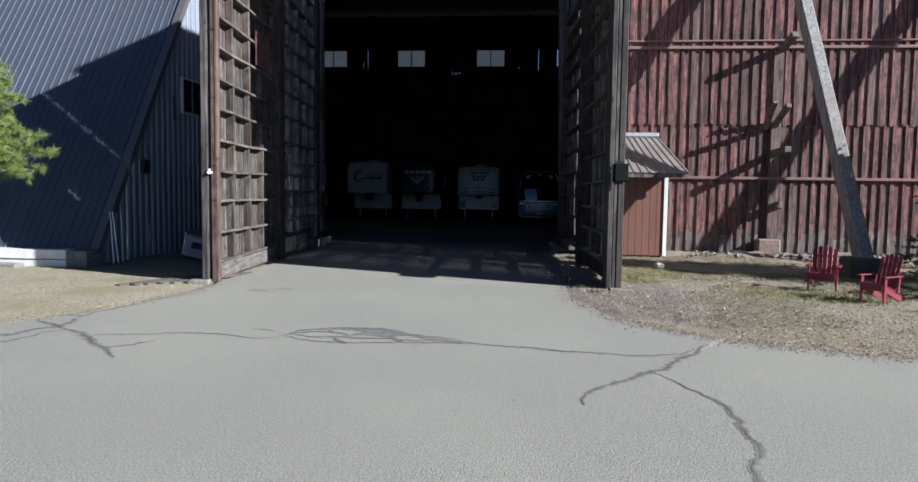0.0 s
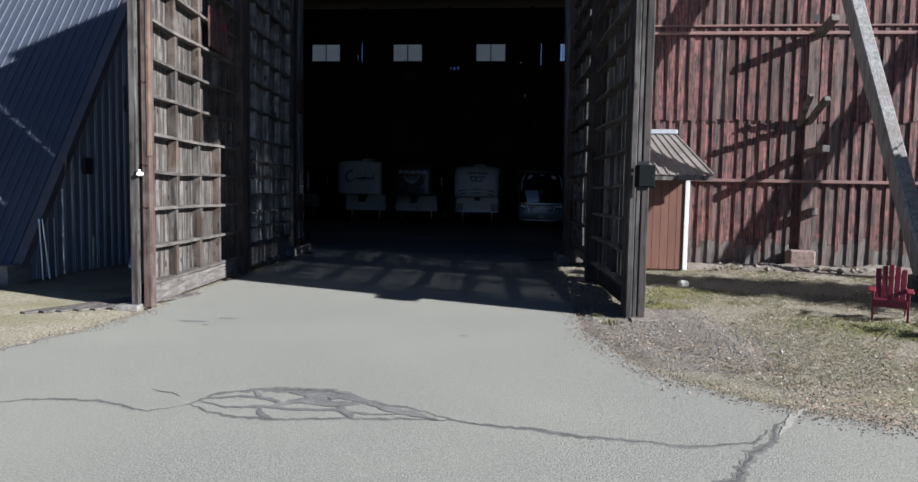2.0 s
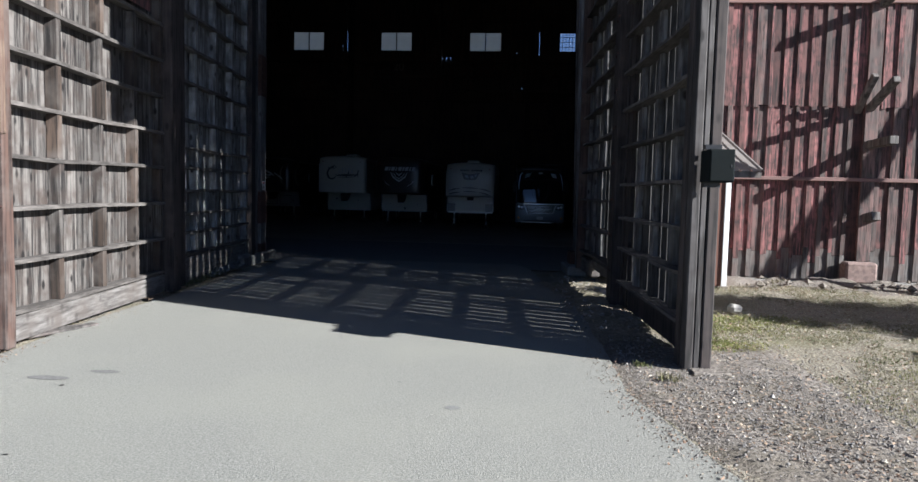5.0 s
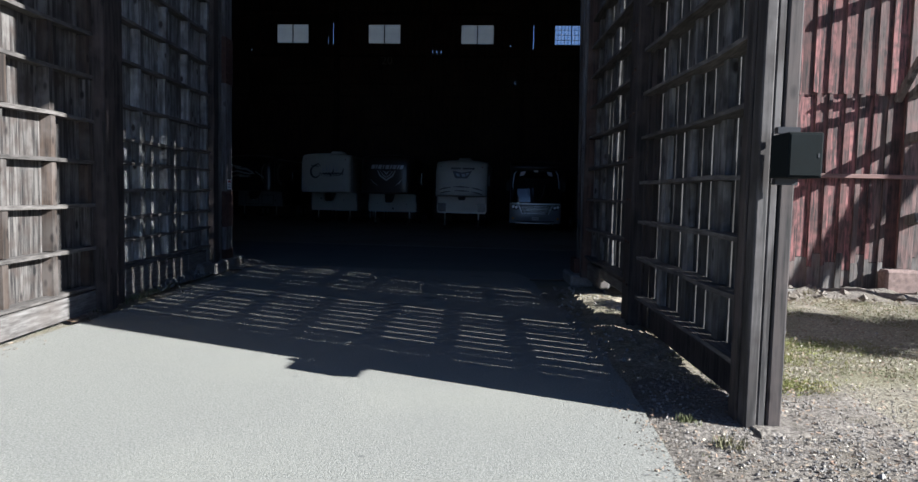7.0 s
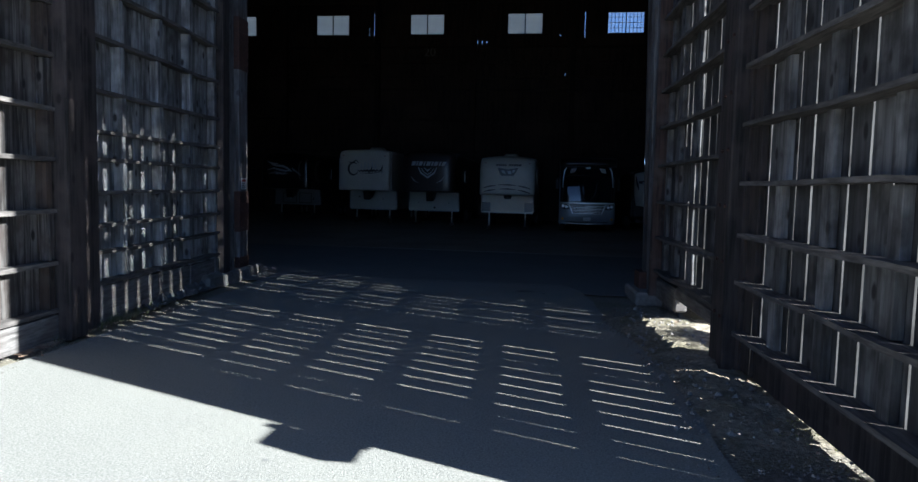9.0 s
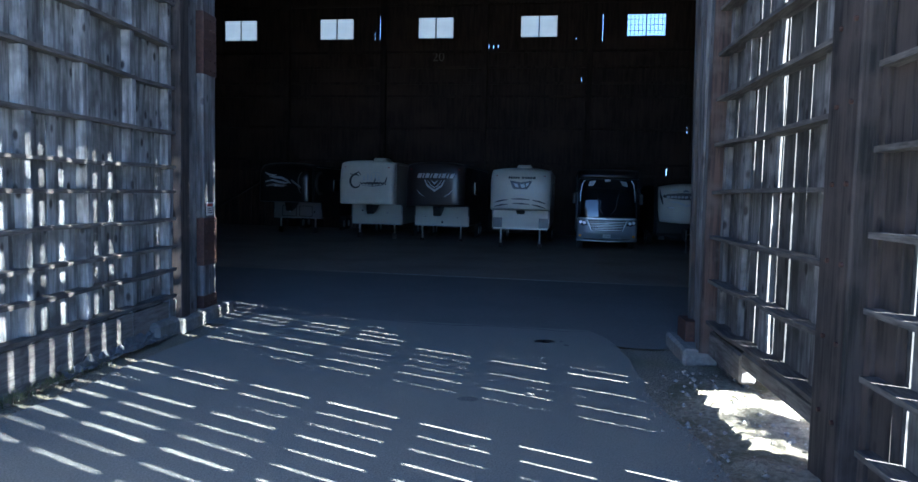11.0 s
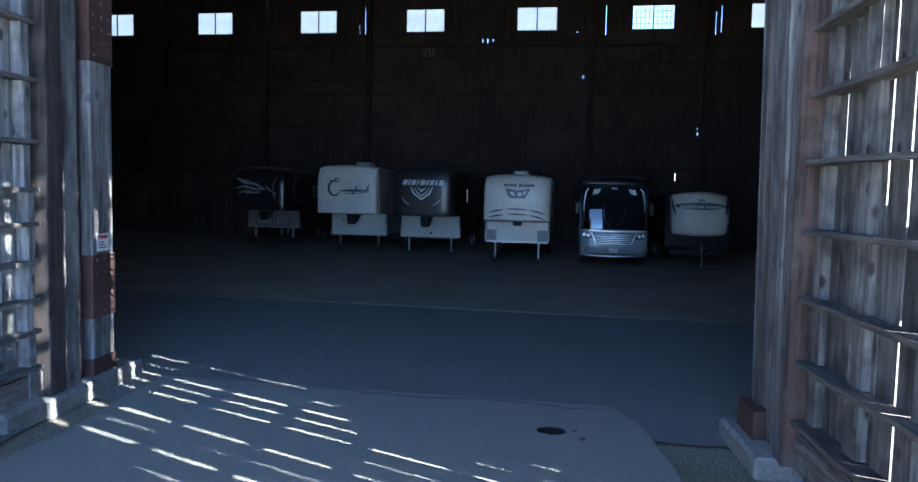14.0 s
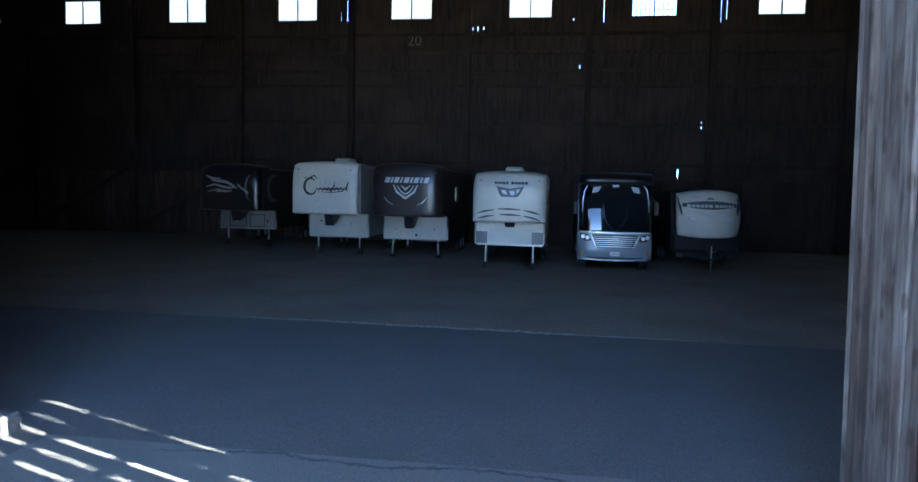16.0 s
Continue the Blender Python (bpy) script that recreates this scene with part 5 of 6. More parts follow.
cap = part("nose_cap", bm, M_RVWHITE, tr, smooth=True)


def on_trailer(px, pz):
    tz = 0.5
    for _ in range(6):
        u = px / (1.14 - 0.1 * tz - 0.16 * (1 - tz) ** 3)
        tz = max(0.0, min(1.0, (pz - 1.27 - 0.14 * (1 - u * u) * tz + 0.06 * (1 - u * u) * (1 - tz)) / 1.45))
    return 0.45 * abs(u) ** 3 + 0.5 * tz ** 2.6 + 0.14 * (1 - tz) ** 3 - 0.12


on_badge = lambda px, pz: on_trailer(px, pz) - 0.008
stroke(cap, [(-0.92 + 1.84 * i / 18, 2.345) for i in range(19)], 0.3, on_trailer, M_DECAL, "badge")
block_word(cap, [(-0.78, -0.66), (-0.63, -0.52), (-0.49, -0.38), (-0.35, -0.24), (-0.21, -0.1), (-0.07, 0.06), (0.14, 0.26), (0.29, 0.38), (0.41, 0.5), (0.53, 0.58), (0.61, 0.7), (0.73, 0.81)], 2.27, 0.13, on_badge, M_DECALW)
stroke(cap, [(-0.62, 2.6), (-0.45, 2.63), (-0.3, 2.62)], 0.07, on_trailer, M_DECALW)
patch(cap, [(-0.16, 2.53), (0.16, 2.53), (0.06, 2.62), (-0.06, 2.62)], on_trailer, M_RVSILVER)
stroke(cap, [(-0.7, 2.12), (-0.35, 2.1), (0, 1.94), (0.35, 2.1), (0.7, 2.12)], 0.09, on_trailer, M_DECALW)
for sx in (-1, 1):
    stroke(cap, [(sx * 1.02, 2.62), (sx * 0.99, 2.3), (sx * 0.93, 2.0)], 0.1, on_trailer, M_DECAL)
    part("reflector", bx(sx * 0.62 - 0.13, sx * 0.62 + 0.13, on_trailer(0.62, 1.9) - 0.01, on_trailer(0.62, 1.9) + 0.05, 1.84, 1.89), M_CHROME, cap)
    bm = bmesh.new(); beam(bm, (sx * 0.8, 0.9, 0.55), (sx * 0.04, -0.5, 0.5), 0.06, 0.1)
    part("tongue_bar", bm, M_BLACK, tr)
    for k in (0, 1): wheel(tr, sx * 1.05, 4.0 + 0.85 * k)
bm = bmesh.new(); tube(bm, (0, -0.3, 0.0), (0, -0.3, 0.95), 0.024, 8)
part("tongue_jack", bm, M_RIM, tr)
bm = bmesh.new(); tube(bm, (-0.05, -0.34, 0.72), (0.16, -0.34, 0.78), 0.014, 6)
part("jack_crank", bm, M_RIM, tr)
bm = bmesh.new(); tube(bm, (0.0, -0.02, 0.56), (0.0, -0.02, 1.0), 0.15, 14)
part("gas_bottle", bm, M_TYRE, tr)
part("underframe", bx(-1.0, 1.0, 0.75, 7.0, 0.45, 0.6), M_BLACK, tr)

# motorhome
mh = empty("motorhome", Matrix.Translation((1.42, 41.2, 0)))
tagged(mh, "black and silver motorhome with a large windscreen", "motorhome")
W = 2.56
part("body", prism([(0.4, 0.45), (0.4, 1.4), (0.62, 2.4), (0.72, 3.3), (0.86, 3.36), (9.2, 3.36), (9.2, 0.45)], W - 0.04, 0.08), M_RVBLACK, mh)
front_prof = soft_profile([(0.2, 0.36), (0.02, 0.4), (-0.04, 0.52), (-0.07, 0.72), (-0.05, 0.95), (0.0, 1.18), (0.05, 1.34)])
front = part("front_fascia", round_front(front_prof, W, 0.45), M_MHSILVER, mh, "silver moulded front", smooth=True)


def on_mh(px, pz):
    return -0.07 + 0.3 * max(0.0, pz - 0.72) ** 2 + plan_depth(px / (W / 2), 0.45) - 0.012


screen_prof = soft_profile([(0.06, 1.36), (0.09, 1.7), (0.16, 2.1), (0.27, 2.55), (0.38, 2.9), (0.44, 3.05)])
ws = part("windscreen", round_front(screen_prof, W * 0.97, 0.42), M_SCREEN, mh, "large dark windscreen", smooth=True)


def on_screen(px, pz):
    base = screen_prof[-1][0]
    for (y0, z0), (y1, z1) in zip(screen_prof, screen_prof[1:]):
        if pz <= z1:
            base = y0 + (y1 - y0) * max(0.0, (pz - z0) / (z1 - z0))
            break
    return base + plan_depth(px / (W * 0.485), 0.42) - 0.012


part("brow", round_front(soft_profile([(0.36, 3.0), (0.26, 3.06), (0.27, 3.2), (0.4, 3.34), (0.8, 3.4)]), W, 0.4, 0.03), M_RVBLACK, mh, smooth=True)
stroke(mh, [(-1.2, 1.36), (-0.9, 1.35), (0, 1.33), (0.9, 1.35), (1.2, 1.36)], 0.05, lambda px, pz: on_mh(px, 1.36) - 0.01, M_CHROME, "belt_line")
for sx in (-1, 1):
    stroke(ws, [(sx * 0.06, 1.42), (sx * 0.34, 1.75), (sx * 0.42, 2.3)], 0.022, on_screen, M_BLACK, "wiper")
    # white patches on the glass: bright reflections painted near its top
    patch(ws, [(sx * 0.5, 2.94), (sx * 0.76, 2.9), (sx * 0.82, 2.7), (sx * 0.6, 2.74)], on_screen, M_WHITE, "sun_visor")
    # chrome ribbons added for the thin highlights down the screen's corners
    stroke(mh, [(sx * 0.96, 2.96), (sx * 1.06, 2.8), (sx * 1.12, 2.45), (sx * 1.13, 2.05)], 0.04, on_screen, M_CHROME, "trim_strip")
    # swept headlights with two lenses
    hl = patch(front, [(sx * 0.78, 1.06), (sx * 0.92, 1.27), (sx * 1.18, 1.3), (sx * 1.2, 1.14), (sx * 1.0, 1.04)], on_mh, M_BLACK, "headlight")
    for k in (0, 1):
        cx, cz = sx * (0.94 + 0.15 * k), 1.16 + 0.03 * k
        bm = bmesh.new(); tube(bm, (cx, on_mh(cx, cz) - 0.03, cz), (cx, on_mh(cx, cz) + 0.03, cz), 0.066, 14)
        part("lamp_lens", bm, M_CHROME, hl)
    bm = bmesh.new(); tube(bm, (sx * 1.1, on_mh(1.1, 0.62) - 0.02, 0.62), (sx * 1.1, on_mh(1.1, 0.62) + 0.06, 0.62), 0.055, 12)
    part("fog_lamp", bm, M_AMBER, front, "amber fog lamp")
    wheel(mh, sx * 1.08, 1.3, 0.42, 0.26); wheel(mh, sx * 1.08, 6.4, 0.42, 0.26)
    arm = part("mirror", bx(sx * 1.38 - 0.08, sx * 1.38 + 0.08, 0.3, 0.42, 1.95, 2.4, bevel=0.03), M_BLACK, mh)
    bm = bmesh.new(); beam(bm, (sx * 1.38, 0.36, 2.4), (sx * 1.18, 0.5, 2.58), 0.04, 0.05)
    part("mirror_arm", bm, M_BLACK, arm)
part("mirror_pod", bx(-0.12, 0.1, on_screen(0, 2.96) - 0.02, on_screen(0, 2.96) + 0.02, 2.9, 2.99, bevel=0.008), M_WHITE, ws)
grille = patch(front, [(-0.62, 0.84), (0.62, 0.84), (0.8, 1.27), (-0.8, 1.27)], on_mh, M_BLACK, "grille")
for k in range(6):
    z = 0.87 + 0.068 * k
    hw = 0.62 + 0.18 * (z - 0.84) / 0.43
    stroke(grille, [(-hw + 2 * hw * i / 8, z) for i in range(9)], 0.034, lambda px, pz: on_mh(px, pz) - 0.012, M_CHROME, "slat")
for sx in (-1, 1):
    stroke(grille, [(sx * 0.63, 0.83), (sx * 0.72, 1.05), (sx * 0.82, 1.28)], 0.05, lambda px, pz: on_mh(px, pz) - 0.012, M_CHROME, "grille_side")
patch(grille, [(-0.1, 1.1), (0.0, 1.06), (0.1, 1.1), (0.0, 1.14)], lambda px, pz: on_mh(px, pz) - 0.02, M_RIM, "emblem")
stroke(front, [(-0.95, 0.5), (-0.5, 0.47), (0, 0.46), (0.5, 0.47), (0.95, 0.5)], 0.07, on_mh, M_BLACK, "air_slot")
stroke(front, [(-1.1, 0.42), (-0.5, 0.4), (0, 0.395), (0.5, 0.4), (1.1, 0.42)], 0.045, lambda px, pz: on_mh(px, 0.5) + 0.0, M_CHROME, "bumper_lip")
pl = part("number_plate", bx(-0.16, 0.16, -0.125, -0.1, 0.55, 0.69), M_WHITE, front)
part("plate_bar", bx(-0.11, 0.11, -0.129, -0.125, 0.61, 0.635), M_RVSILVER, pl)

# ---------------------------------------------------------------- cracks, stains and seams in the drive
def ribbon(name, pts, width, z, material, parent=None, rag=0.35, seed=1, wander=1.0):
    """A ragged flat strip along points on the ground."""
    r = random.Random(seed)
    fine = []
    for (x0, y0), (x1, y1) in zip(pts, pts[1:]):
        n = max(2, int(math.hypot(x1 - x0, y1 - y0) / 0.045))
        for i in range(n):
            fine.append((x0 + (x1 - x0) * i / n, y0 + (y1 - y0) * i / n))
    fine.append(pts[-1])
    bm = bmesh.new()
    top, low = [], []
    for i, (x, y) in enumerate(fine):
        a, b = fine[max(0, i - 1)], fine[min(len(fine) - 1, i + 1)]
        d = Vector((b[0] - a[0], b[1] - a[1])).normalized()
        n = Vector((-d.y, d.x))
        w = wander * 0.045 * noise.noise(Vector((x * 2.3, y * 2.3, seed))) + wander * 0.04 * noise.noise(Vector((x * 7, y * 7, seed))) + wander * 0.022 * noise.noise(Vector((x * 21, y * 21, seed)))
        taper = min(1.0, 0.25 + 2.5 * min(i, len(fine) - 1 - i) / len(fine))
        h0, h1 = (width / 2 * taper * (1 + r.uniform(-rag, rag)) for _ in (0, 1))
        top.append(bm.verts.new((x + n.x * (h0 + w), y + n.y * (h0 + w), z))); low.append(bm.verts.new((x - n.x * (h1 - w), y - n.y * (h1 - w), z)))
    for a, b, c, d in zip(top, top[1:], low[1:], low): bm.faces.new((a, b, c, d))
    return part(name, bm, material, parent)


def stain(x, y, rx, ry, z, material, parent, name="stain", seed=0):
    bm = bmesh.new()
    n = 22
    bm.faces.new([bm.verts.new((x + rx * math.cos(6.2832 * k / n) * (1 + 0.25 * noise.noise(Vector((k * 0.9, seed, 0)))), y + ry * math.sin(6.2832 * k / n) * (1 + 0.25 * noise.noise(Vector((k * 0.9, seed + 5, 0)))), z)) for k in range(n)])
    return part(name, bm, material, parent)


road = bpy.data.objects["road"]
made_cracks = []


def crack(pts, w, core=True):
    i = len(made_cracks)
    made_cracks.append(w)
    ribbon("crack", pts, w * 1.1, 0.002 + 0.00008 * i, M_CRACKED, road, 0.5, i + 1)
    if core:
        ribbon("crack", pts, w * 0.34, 0.0037 + 0.00008 * i, M_CRACK, road, 0.7, i + 1)


# across the drive
crack([(-4.72, 7.41), (-4.31, 7.52), (-3.85, 7.67), (-3.27, 7.73), (-2.64, 7.51), (-2.39, 7.78)], 0.05)
crack([(-2.39, 7.78), (-2.3, 8.07), (-1.96, 8.28), (-1.28, 8.36), (-0.8, 8.05), (-0.24, 7.87)], 0.13)
crack([(-0.24, 7.87), (0.07, 7.63), (0.78, 7.51), (1.36, 7.39), (1.92, 7.33), (2.45, 7.46), (2.68, 7.82)], 0.07)
crack([(-2.39, 7.78), (-2.1, 7.57), (-1.68, 7.46), (-1.19, 7.52), (-0.7, 7.58), (-0.21, 7.65), (0.07, 7.63)], 0.06)
crack([(-2.96, 8.14), (-2.81, 8.1), (-2.57, 7.97)], 0.03)
# towards the verge on the right
crack([(2.9, 8.09), (2.63, 7.59), (2.09, 6.74), (1.72, 6.36), (1.33, 5.88), (1.17, 5.61), (1.16, 5.38)], 0.085)
crack([(1.95, 6.6), (2.19, 6.07), (2.32, 5.8), (2.39, 5.46), (2.4, 5.12), (2.36, 4.8), (2.35, 4.52), (2.2, 4.1), (2.1, 3.2)], 0.06)
# the fan of cracks by the left verge
crack([(-6.06, 8.21), (-5.62, 7.91), (-5.43, 7.82), (-5.46, 8.1), (-5.62, 8.52)], 0.09)
crack([(-6.06, 8.21), (-6.08, 8.53), (-5.87, 8.62), (-5.62, 8.61), (-5.57, 9.3), (-5.42, 10.07), (-5.2, 10.74)], 0.06)
crack([(-5.43, 7.82), (-5.03, 7.54), (-4.66, 7.28), (-4.38, 6.93), (-4.14, 6.75), (-3.78, 6.36)], 0.1)
crack([(-4.17, 6.81), (-3.95, 6.94), (-3.77, 7.22)], 0.045)
crack([(-6.3, 7.0), (-5.67, 7.25), (-5.64, 7.67), (-5.4, 7.78)], 0.12)
crack([(-5.9, 6.6), (-5.41, 6.92), (-5.4, 7.4), (-5.21, 7.62)], 0.05)
# old tar filling between the two strands: loops and short links
for m, (pts, w) in enumerate((
        ([(-2.3, 7.84), (-2.02, 7.72), (-1.7, 7.78), (-1.4, 7.74), (-1.05, 7.8), (-0.75, 7.72), (-0.4, 7.76)], 0.055),
        ([(-2.34, 7.9), (-2.05, 8.05), (-1.75, 8.02), (-1.6, 7.9), (-1.66, 7.76)], 0.05),
        ([(-1.66, 7.78), (-1.5, 7.95), (-1.3, 8.1), (-1.22, 8.3)], 0.11),
        ([(-1.45, 7.98), (-1.1, 7.96), (-0.86, 8.02)], 0.14),
        ([(-1.62, 8.24), (-1.3, 8.18), (-1.0, 8.14), (-0.72, 8.0)], 0.1),
        ([(-1.05, 7.96), (-0.98, 7.8), (-0.84, 7.6)], 0.07),
        ([(-1.72, 7.74), (-1.62, 7.58), (-1.5, 7.48)], 0.05),
        ([(-0.8, 8.0), (-0.55, 7.86), (-0.3, 7.76), (-0.1, 7.66)], 0.08),
        ([(-2.0, 8.26), (-1.86, 8.12), (-1.8, 8.0)], 0.04))):
    ribbon("crack", pts, w * 1.3, 0.005 + 0.00006 * m, M_TAR, road, 0.4, 71 + m, 0.45)
ribbon("crack", [(2.74, 7.72), (2.86, 7.9), (2.99, 8.14), (3.15, 8.38), (3.3, 8.48)], 0.06, 0.0066, M_SEAM, road, 0.5, 40, 0.4)
pavement = bpy.data.objects["pavement"]
ribbon("seam", [(-6.94, 30.4), (-5.36, 30.39), (-3.4, 30.34), (-1.5, 30.28), (0.5, 30.22), (2.1, 30.2)], 0.15, 0.004, M_JOINT, pavement, 0.8, 30)
ribbon("tar_seam", [(-4.6, 23.4), (-3.3, 23.56), (-2.2, 23.4), (-1.3, 23.55), (-0.2, 23.4), (0.3, 23.5)], 0.07, 0.003, M_TAR, pavement, 0.6, 31)


M_OIL = mat("oil_stain", (0.016, 0.016, 0.017), (0.026, 0.026, 0.027), (20, 20, 20), 0.5, 0, 0.1)
M_OILP = mat("faint_stain", (0.19, 0.187, 0.18), (0.12, 0.118, 0.114), (30, 30, 30), 0.9, 0, 0.3)
stain(-0.47, 22.5, 0.17, 0.13, 0.004, M_OIL, road, seed=1)
stain(-0.12, 22.3, 0.04, 0.05, 0.004, M_OIL, road, seed=2)
stain(-0.2, 22.55, 0.03, 0.03, 0.004, M_OIL, road, seed=9)
stain(-0.2, 11.15, 0.07, 0.06, 0.004, M_OILP, road, seed=3)
stain(-4.2, 11.45, 0.22, 0.07, 0.004, M_OILP, road, seed=4)
stain(-3.8, 11.75, 0.16, 0.06, 0.004, M_OILP, road, seed=5)
stain(-1.2, 19.2, 0.12, 0.09, 0.004, M_OILP, road, seed=6)
for k in range(12):
    stain(rnd.uniform(-5, 1.2), rnd.uniform(5, 22), rnd.uniform(0.01, 0.03), rnd.uniform(0.01, 0.025), 0.004, M_OIL if k % 3 == 0 else M_OILP, road, "spot", 20 + k)


# ---------------------------------------------------------------- banks, gravel, litter, grass
def bank(name, x0, x1, y0, y1, height, material, label, step=0.12, z=-0.05):
    """A low uneven heap; height(x, y) gives its top."""
    nx, ny = int((x1 - x0) / step), int((y1 - y0) / step)
    xs, ys = np.linspace(x0, x1, nx + 1), np.linspace(y0, y1, ny + 1)
    verts = [(x, y, max(z, height(x, y))) for y in ys for x in xs]
    faces = [(j * (nx + 1) + i, j * (nx + 1) + i + 1, (j + 1) * (nx + 1) + i + 1, (j + 1) * (nx + 1) + i) for j in range(ny) for i in range(nx)]
    me = bpy.data.meshes.new(name); me.from_pydata([tuple(map(float, v)) for v in verts], [], faces)
    me.materials.append(material)
    for f in me.polygons: f.use_smooth = True
    return tagged(new(name, me), label, name.split("_")[-1], kind="stuff")


def lump(x, y, f=1.7, s=0):
    return noise.noise(Vector((x * f, y * f, s))) + 0.5 * noise.noise(Vector((x * f * 2.7, y * f * 2.7, s + 3))) + 0.3 * noise.noise(Vector((x * f * 6, y * f * 6, s + 8)))


def edge_fade(x, x0, x1, w=0.5):
    return max(0.0, min(1.0, (x - x0) / w, (x1 - x) / w))


bank("soil_bank", 2.5, 13.4, 19.6, 22.05, lambda x, y: -0.07 + edge_fade(y, 19.6, 23.5, 1.6) * (0.12 + 0.1 * lump(x, y, 0.9, 1) + 0.05 * lump(x, y, 3.0, 4)), M_SOIL, "pale lumpy soil along the foot of the barn wall")
bank("rubble_heap", 0.95, 2.55, 14.6, 21.4, lambda x, y: -0.06 + edge_fade(x, 0.95, 9, 0.7) * edge_fade(y, 14.6, 21.4, 1.2) * (0.085 - 0.05 * max(0.0, x - 1.9) + 0.04 * lump(x, y, 2.6, 7) + 0.03 * lump(x, y, 7.5, 9)), M_STRAW, "pale straw and rubble spilt under the wing wall", 0.05)
bank("verge_soil", 1.4, 3.8, 9.6, 14.8, lambda x, y: -0.06 + edge_fade(x, 1.35 + max(0, 12 - y) * 0.25, 3.8, 0.35) * edge_fade(y, 9.6, 14.8, 0.8) * (0.055 + 0.02 * lump(x, y, 2.5, 12)), M_SOIL, "trodden pale soil beside the drive", 0.08)


bank("straw_verge", -15.0, -5.3, 7.0, 14.4, lambda x, y: -0.055 + edge_fade(x, -15, -5.3, 0.8) * edge_fade(y, 7.0, 14.4, 0.8) * (0.05 + 0.014 * lump(x, y, 1.1, 21) + 0.006 * lump(x, y, 5.0, 22)), M_VERGE, "pale dry grass and straw beside the drive", 0.1)


def scatter(name, label, category, material, count, place, make, seed=0):
    """Many small pieces in one mesh. place(r) gives (x, y, z) or None; make(r) gives corners and faces round the origin."""
    r = random.Random(seed)
    verts, faces = [], []
    made = 0
    tries = 0
    while made < count and tries < count * 12:
        tries += 1
        p = place(r)
        if p is None: continue
        vs, fs = make(r)
        o = len(verts)
        a = r.uniform(0, 6.283); ca, sa = math.cos(a), math.sin(a)
        verts += [(p[0] + v[0] * ca - v[1] * sa, p[1] + v[0] * sa + v[1] * ca, p[2] + v[2]) for v in vs]
        faces += [tuple(o + k for k in f) for f in fs]
        made += 1
    me = bpy.data.meshes.new(name); me.from_pydata(verts, [], faces); me.materials.append(material)
    return tagged(new(name, me), label, category, kind="stuff")


def stone(lo, hi):
    def f(r):
        s = lo + (hi - lo) * r.random() ** 2.2
        v = [(s * r.uniform(0.7, 1.2) * x, s * r.uniform(0.6, 1.1) * y, s * r.uniform(0.5, 0.9) * z) for x, y, z in ((1, 0, 0), (0, 1, 0), (-1, 0, 0), (0, -1, 0), (0, 0, 1), (0, 0, -1))]
        return v, [(0, 1, 4), (1, 2, 4), (2, 3, 4), (3, 0, 4), (1, 0, 5), (2, 1, 5), (3, 2, 5), (0, 3, 5)]
    return f


def blade(lo, hi, wide=0.006):
    def f(r):
        v, fc = [], []
        for k in range(4):
            h = r.uniform(lo, hi); a = r.uniform(0, 6.283); l = r.uniform(0.2, 0.8) * h
            ox, oy = r.uniform(-0.03, 0.03), r.uniform(-0.03, 0.03)
            c, s = math.cos(a), math.sin(a)
            o = len(v)
            v += [(ox - s * wide, oy + c * wide, 0), (ox + s * wide, oy - c * wide, 0), (ox + c * l, oy + s * l, h)]
            fc.append((o, o + 1, o + 2))
        return v, fc
    return f


def flake(lo, hi):
    def f(r):
        a, b = r.uniform(lo, hi), r.uniform(lo, hi) * 0.6
        t = [r.uniform(0, 0.02) for _ in range(4)]
        return [(-a, -b, t[0]), (a, -b, t[1]), (a, b, t[2]), (-a, b, t[3])], [(0, 1, 2, 3)]
    return f


def right_edge_y(x):
    pts = sorted(RIGHT_EDGE)
    for (x0, y0), (x1, y1) in zip(pts, pts[1:]):
        if x0 <= x <= x1 and x1 > x0: return y0 + (y1 - y0) * (x - x0) / (x1 - x0)
    return 8.0


def on_right(r):
    x, y = r.uniform(1.7, 12), r.uniform(6.5, 21)
    if x < 3.3 and y < 9.2 + (3.3 - x) * 1.2: return None
    if x >= 3.3 and y < right_edge_y(x) + 0.15: return None
    return x, y


def p_litter(r):
    q = on_right(r)
    if not q: return None
    x, y = q
    d = y - max(right_edge_y(x) if x > 3.1 else 9.5, 0)
    if r.random() > math.exp(-max(0, d) / 1.6) + 0.07: return None
    return x, y, 0.0


def p_grass(r):
    q = on_right(r)
    if not q: return None
    x, y = q
    if noise.noise(Vector((x * 0.55, y * 0.55, 2))) + 0.5 * noise.noise(Vector((x * 1.9, y * 1.9, 4))) + 0.035 * (y - 15) < 0.02: return None
    if 1.2 < x < 2.7 and y > 12.3: return None
    return x, y, -0.01


def p_left(r):
    x, y = r.uniform(-13, -5.7), r.uniform(7.6, 14.6)
    if y < 8.0 - (x + 6.9) * 0.2 or (x > -6.3 and y < 12): return None
    if noise.noise(Vector((x * 0.6, y * 0.6, 9))) < -0.1: return None
    return x, y, -0.03


def p_gravel(r):
    x, y = r.gauss(3.0, 0.75), r.gauss(11.7, 1.1)
    if x < 2.1 and y > 12.5: return None
    if x < 1.9: return None
    return x, y, 0.01


